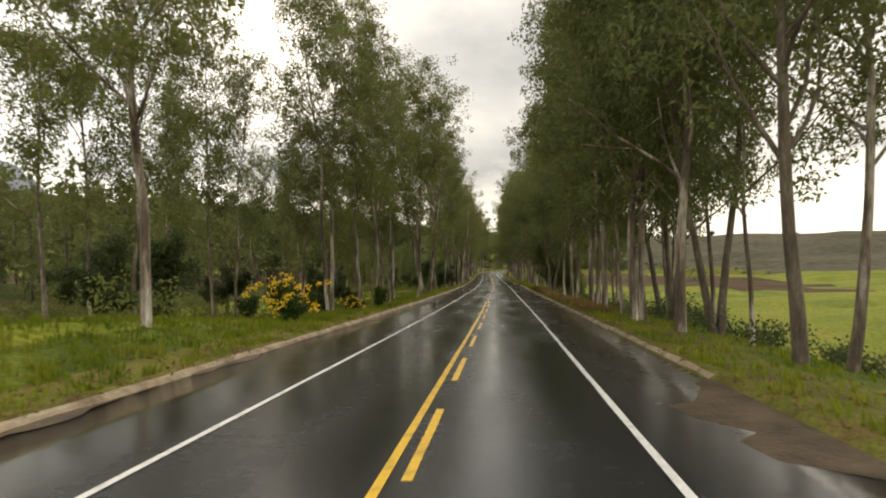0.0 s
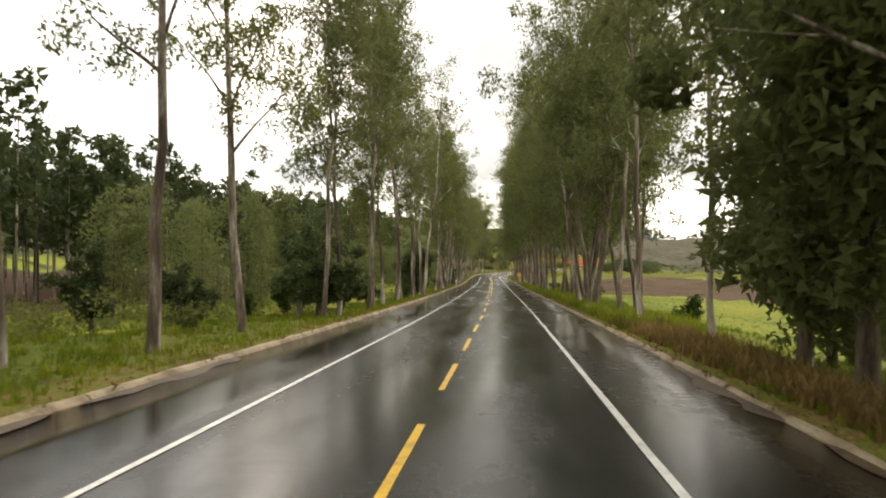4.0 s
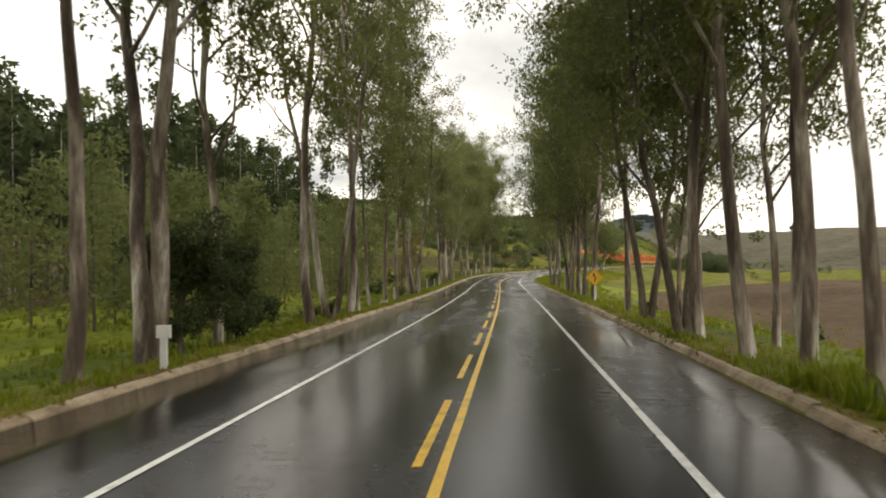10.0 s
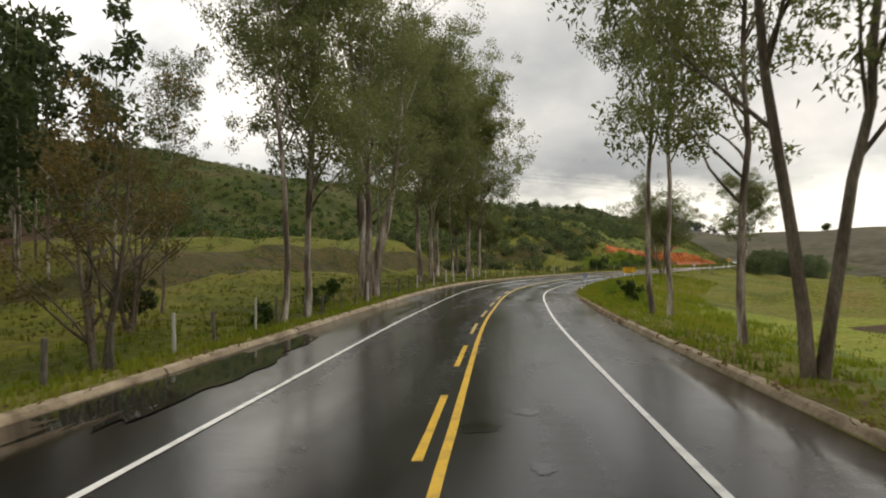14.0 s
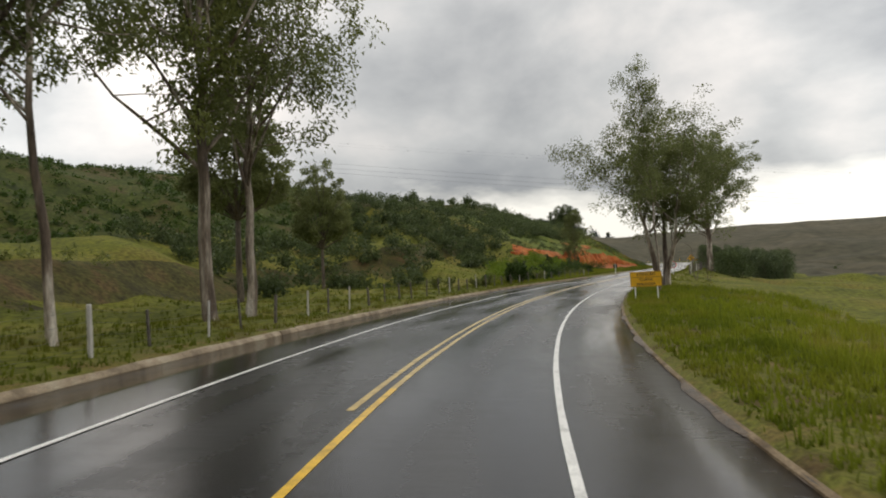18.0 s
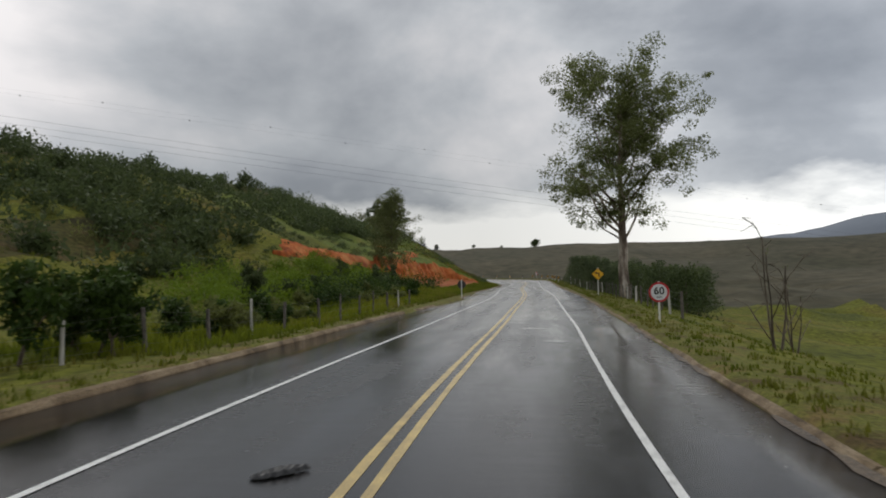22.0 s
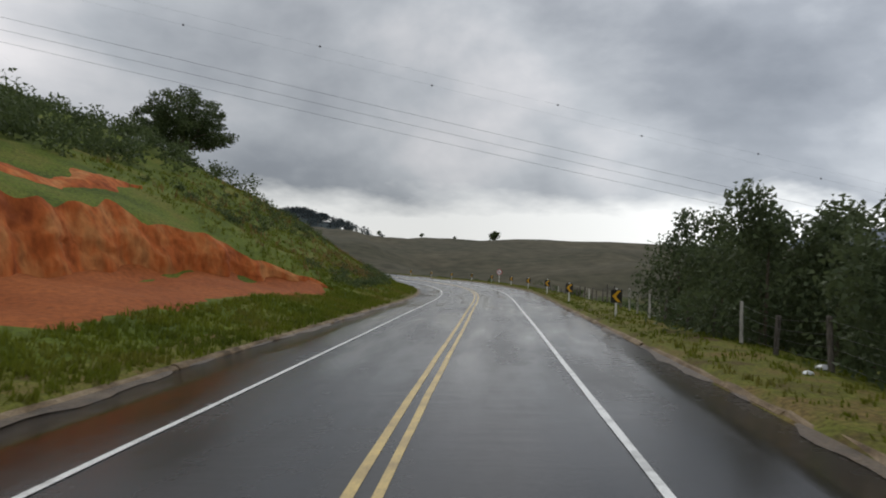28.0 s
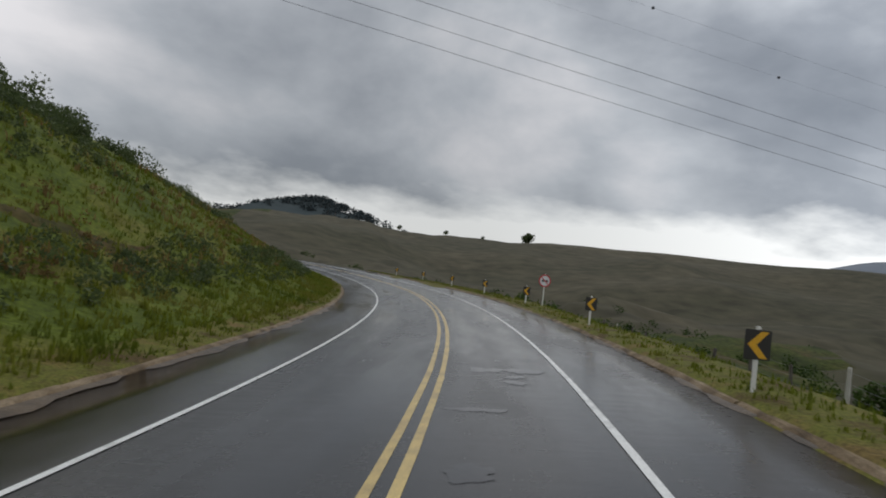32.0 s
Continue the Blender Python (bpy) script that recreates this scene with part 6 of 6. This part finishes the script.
# ---- fences ----
def fence(name, spots, h, wires, seed, pale=.3, label="weathered wire fence with wooden posts"):
    rq = random.Random(seed)
    top = tagged(new(name, None), label, "fence")
    pts = []
    for s, d in spots:
        p = place(s, d)
        hh, r = h * rq.uniform(.85, 1.12), rq.uniform(.045, .075)
        lean = Vector((rq.uniform(-.05, .05), rq.uniform(-.05, .05), 1))
        v, f = tube([p + lean * z for z in (-.3, hh * .5, hh * .97, hh)], [r * 1.05, r, r * .95, r * .7], 7, .12, rq)
        link("fence_post", v, f, M_POSTPALE if rq.random() < pale else M_POST, top)
        pts.append((p, hh))
    for k in range(wires):
        line = [p + Vector((0, 0, hh * (k + .8) / (wires + .2))) for p, hh in pts]
        fine = []
        for a, b in zip(line[:-1], line[1:]):
            fine += [a, a.lerp(b, .5) - Vector((0, 0, .03))]
        v, f = tube(fine + [line[-1]], [.0045] * (len(fine) + 1), 3)
        link("fence_wire", v, f, M_WIRE, top)
    return top


rr = random.Random(12)
fence("left_fence", [(s + rr.uniform(-.4, .4), -8.2 - .6 * math.sin(s * .05) - .9 * float(smooth(s, 330, 375)) + 1.3 * float(smooth(s, 410, 440))) for s in np.arange(256, 452, 2.9)], 1.25, 4, 1, .35)
fence("right_fence", [(s + rr.uniform(-.4, .4), float(np.interp(s, [436, 480, 500, 545, 618], [8.6, 8.9, 8.6, 8.8, 11.5]))) for s in np.arange(438, 618, 2.9)], 1.2, 4, 2, .3)

# a dead stump with a fallen bough, and a short marker stake
stump = tagged(new("dead_stump", None), "dead broken tree stump on the verge", "stump")
v, f = merge([tube([(0, 0, -.3), (.02, .03, .8), (-.05, .05, 1.7), (-.02, .0, 2.1)], [.17, .13, .12, .05], 8, .15), tube([(-.02, 0, .3), (-.2, .1, .8), (-.25, .1, 1.2)], [.07, .06, .02], 6, .2),
              tube([(0, 0, 2.0), (-.25, .1, 2.3)], [.05, .01], 5)])
link("stem", v, f, M_BARKD, stump)
stump.matrix_basis = Matrix.Translation(place(199.3, -7.6))
bough = tagged(new("fallen_bough", None), "dead fallen bough lying in the meadow", "branch")
v, f = merge([tube([(0, 0, .55), (-1.5, .2, .65), (-3.5, .2, .7), (-5.5, .5, .45)], [.06, .05, .035, .01], 6, .15), tube([(-.5, 0, .6), (.6, .3, .25)], [.04, .01], 5)])
link("bough", v, f, M_BARKD, bough)
bough.matrix_basis = Matrix.Translation(place(200.0, -7.9))

bleached = tagged(new("bleached_bough", None), "forked bleached bough lying in the verge grass", "branch")
v, f = merge([tube([(-.35, 0, .05), (-.15, .03, .16), (.1, 0, .2), (.42, .05, .12)], [.05, .05, .045, .025], 7, .15), tube([(-.15, .03, .16), (-.22, .1, .42)], [.04, .018], 6, .15),
              tube([(.1, 0, .2), (.3, .05, .38), (.38, .05, .42)], [.035, .03, .012], 6, .15)])
link("bough", v, f, M_POSTPALE, bleached)
bleached.matrix_basis = Matrix.Translation(place(248.5, -7.8))

# litter on the tarmac
rg = random.Random(14)
tyre = tagged(new("tyre_scrap", None), "torn black tyre tread lying on the road", "tyre scrap")
v, f = [], []
for i in range(15):
    a = i / 14
    for k in range(7):
        c = k / 6 * 2 - 1
        wide = .13 * (.35 + .65 * math.sin(min(1, a * 1.25) * 3.14) ** .5)
        v.append((-.42 + .8 * a, c * wide + .02 * math.sin(i * 2.1), max(.005, (.02 + .10 * math.sin(a * 3.0) ** .8) * (1 - c * c * .85) + (.018 if k % 2 else -.01) * (i % 2))))
f = [(i * 7 + k, i * 7 + k + 1, i * 7 + k + 8, i * 7 + k + 7) for i in range(14) for k in range(6)]
o = link("tread", v, f, paint("rubber", (.012, .012, .013), .5), tyre)
sm = o.modifiers.new("thickness", "SOLIDIFY"); sm.thickness = .02
tyre.matrix_basis = Matrix.Translation(on_road(411.0, -.98, .02)) @ Matrix.Rotation(.3, 4, "Z") @ Matrix.Diagonal((.85, .8, .6, 1))
for i in range(16):
    s, d = rg.uniform(440, 520), rg.choice((rg.uniform(-6, -3.6), rg.uniform(3.6, 5.4), rg.uniform(-5.9, -5)))
    if i == 0:
        s, d = 551.5, -.2
    b = new("twig", None)
    a = rg.uniform(0, 3.1)
    L = rg.uniform(.12, .4)
    v, f = tube([(0, 0, 0), (math.cos(a) * L, math.sin(a) * L, .02), (math.cos(a + .4) * L * 1.8, math.sin(a + .4) * L * 1.8, .005)], [.014, .012, .004], 5)
    link("stick", v, f, M_BARKD, b)
    b.matrix_basis = Matrix.Translation(on_road(s, d, .01))
    tagged(b, "small broken twig on the wet tarmac", "twig", "twigs on the road")
for s, d, k in ((524, 7.6, .5), (525.5, 8.6, .7)):
    b = new("plastic_bag", None)
    bm = bmesh.new()
    bmesh.ops.create_icosphere(bm, subdivisions=2, radius=.16 * k)
    for q in bm.verts:
        q.co = Vector((q.co.x * 1.7, q.co.y, max(q.co.z, -.02) * .7)) * rg.uniform(.75, 1.25)
    part("film", bm, P_WHT, b)
    b.matrix_basis = Matrix.Translation(place(s, d) + Vector((0, 0, .03)))
    tagged(b, "crumpled white plastic bag on the grass", "litter", "litter on the verge")


# ---- standing water on the left shoulder ----
def water_material():
    m = material("standing_water", .03, ((.012, .012, .012), (.02, .019, .018)), .6, spec=.6)
    return m


M_WATER = water_material()


def puddle(s0, s1, d0, d1, seed):
    rg = random.Random(seed)
    n, v = 90, []
    for i in range(n):
        a = 6.283 * i / n
        r = 1 + .16 * math.sin(3 * a + seed) + .12 * math.sin(7 * a + 2 * seed) + .07 * math.sin(17 * a + seed) + rg.uniform(-.07, .07)
        s, d = (s0 + s1) / 2 + math.cos(a) * r * (s1 - s0) / 2, (d0 + d1) / 2 + math.sin(a) * r * (d1 - d0) / 2
        v.append(on_road(s, max(min(d, 5.55), -left_edge(s) + .05), .016))
    return tagged(link("puddle", v, [tuple(range(n))], M_WATER), "shallow rain puddle on the tarmac", "puddle", "rain puddles", "structure")


puddle(264, 279, -6.0, -4.3, 1)
puddle(283, 296, -6.2, -4.6, 2)
puddle(251, 260, -6.1, -5.1, 3)



# ---- the power line over the bend ----
def cable(a, b, sag, r, name, parent, n=40):
    pts = [Vector(a).lerp(Vector(b), i / n) - Vector((0, 0, sag * 4 * (i / n) * (1 - i / n))) for i in range(n + 1)]
    v, f = tube(pts, [r] * (n + 1), 5)
    return link(name, v, f, M_CABLE, parent), pts


line = tagged(new("power_line", None), "thin high-voltage cables crossing high over the road", "power line")
for k in range(3):
    cable((-110, 664 + 2 * k, 66 - 1.9 * k), (455, 592 + 2 * k, -3 - 1.9 * k), 3, .03, "conductor", line)
for k in range(2):
    o, pts = cable((-110, 668 + 8 * k, 76), (455, 596 + 8 * k, 8), 2, .010, "earth_wire", line)
    for i in range(2 + 2 * k, 40, 4):
        bm = bmesh.new()
        bmesh.ops.create_icosphere(bm, subdivisions=1, radius=.27)
        bmesh.ops.translate(bm, vec=pts[i], verts=bm.verts)
        part("marker_ball", bm, M_CABLE, line)

# ---- far mountains behind everything, and the lone tree on the bare ridge ----
def mountain(name, bearing, dist, width, tall, seed, label, brow=7.0):
    rg = random.Random(seed)
    cx, cy = 40 + dist * math.sin(radians(bearing)), 430 + dist * math.cos(radians(bearing))
    ux, uy = math.cos(radians(bearing)), -math.sin(radians(bearing))
    n, v = 60, []
    for i in range(n + 1):
        a = i / n * 2 - 1
        hgt = tall * (1 - abs(a) ** brow) * (.75 + .2 * math.sin(3.1 * a + seed) + .08 * math.sin(9 * a + seed * 2) + .03 * rg.uniform(-1, 1))
        for k, q in ((0, 0), (.5, .75), (1, 1.0), (1.6, .5)):
            v.append((cx + ux * a * width + math.sin(radians(bearing)) * k * 260, cy + uy * a * width + math.cos(radians(bearing)) * k * 260, -20 + (hgt + 20) * q))
    f = [(i * 4 + k, i * 4 + k + 1, (i + 1) * 4 + k + 1, (i + 1) * 4 + k) for i in range(n) for k in range(3)]
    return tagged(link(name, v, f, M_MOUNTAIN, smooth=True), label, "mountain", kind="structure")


# there is no mist in the air: M_MOUNTAIN's tint carries it
mountain("far_mountains_right", 65, 3000, 1800, 275, 2, "mountains on the horizon tinted blue-grey to look misty")
mountain("far_mountains_left", -55, 1900, 680, 480, 5, "mountain beyond the wood tinted blue-grey to look misty", 2.2)
KINDS["far"] = [broadleaf(91, 11, 6, 900, M_LEAFD, low=.3, size=(1.4, .9), r=.5)]
LABEL["far"] = "lone round tree on the bare ridge"
for bx, by, k in ((326, 1043, .95), (225, 1065, .45), (262, 1060, .4), (380, 1030, .35), (430, 1010, .4), (290, 1050, .3), (480, 985, .4)):
    way = Vector((bx - 90, by - 550, 0)).normalized()
    crest = max((Vector((90, 550, 0)) + way * q for q in range(300, 900, 10)), key=lambda c: (ground_z(c.x, c.y) - 2.3) / (c - Vector((90, 550, 0))).length)
    crest.z = ground_z(crest.x, crest.y) - .3
    plant("far", 0, 0, k, at=crest, group="trees on the ridge")

for pool in KINDS.values():
    for o in pool:
        if o.matrix_basis.translation.z < -300:
            for c in list(o.children_recursive) + [o]:
                bpy.data.objects.remove(c)
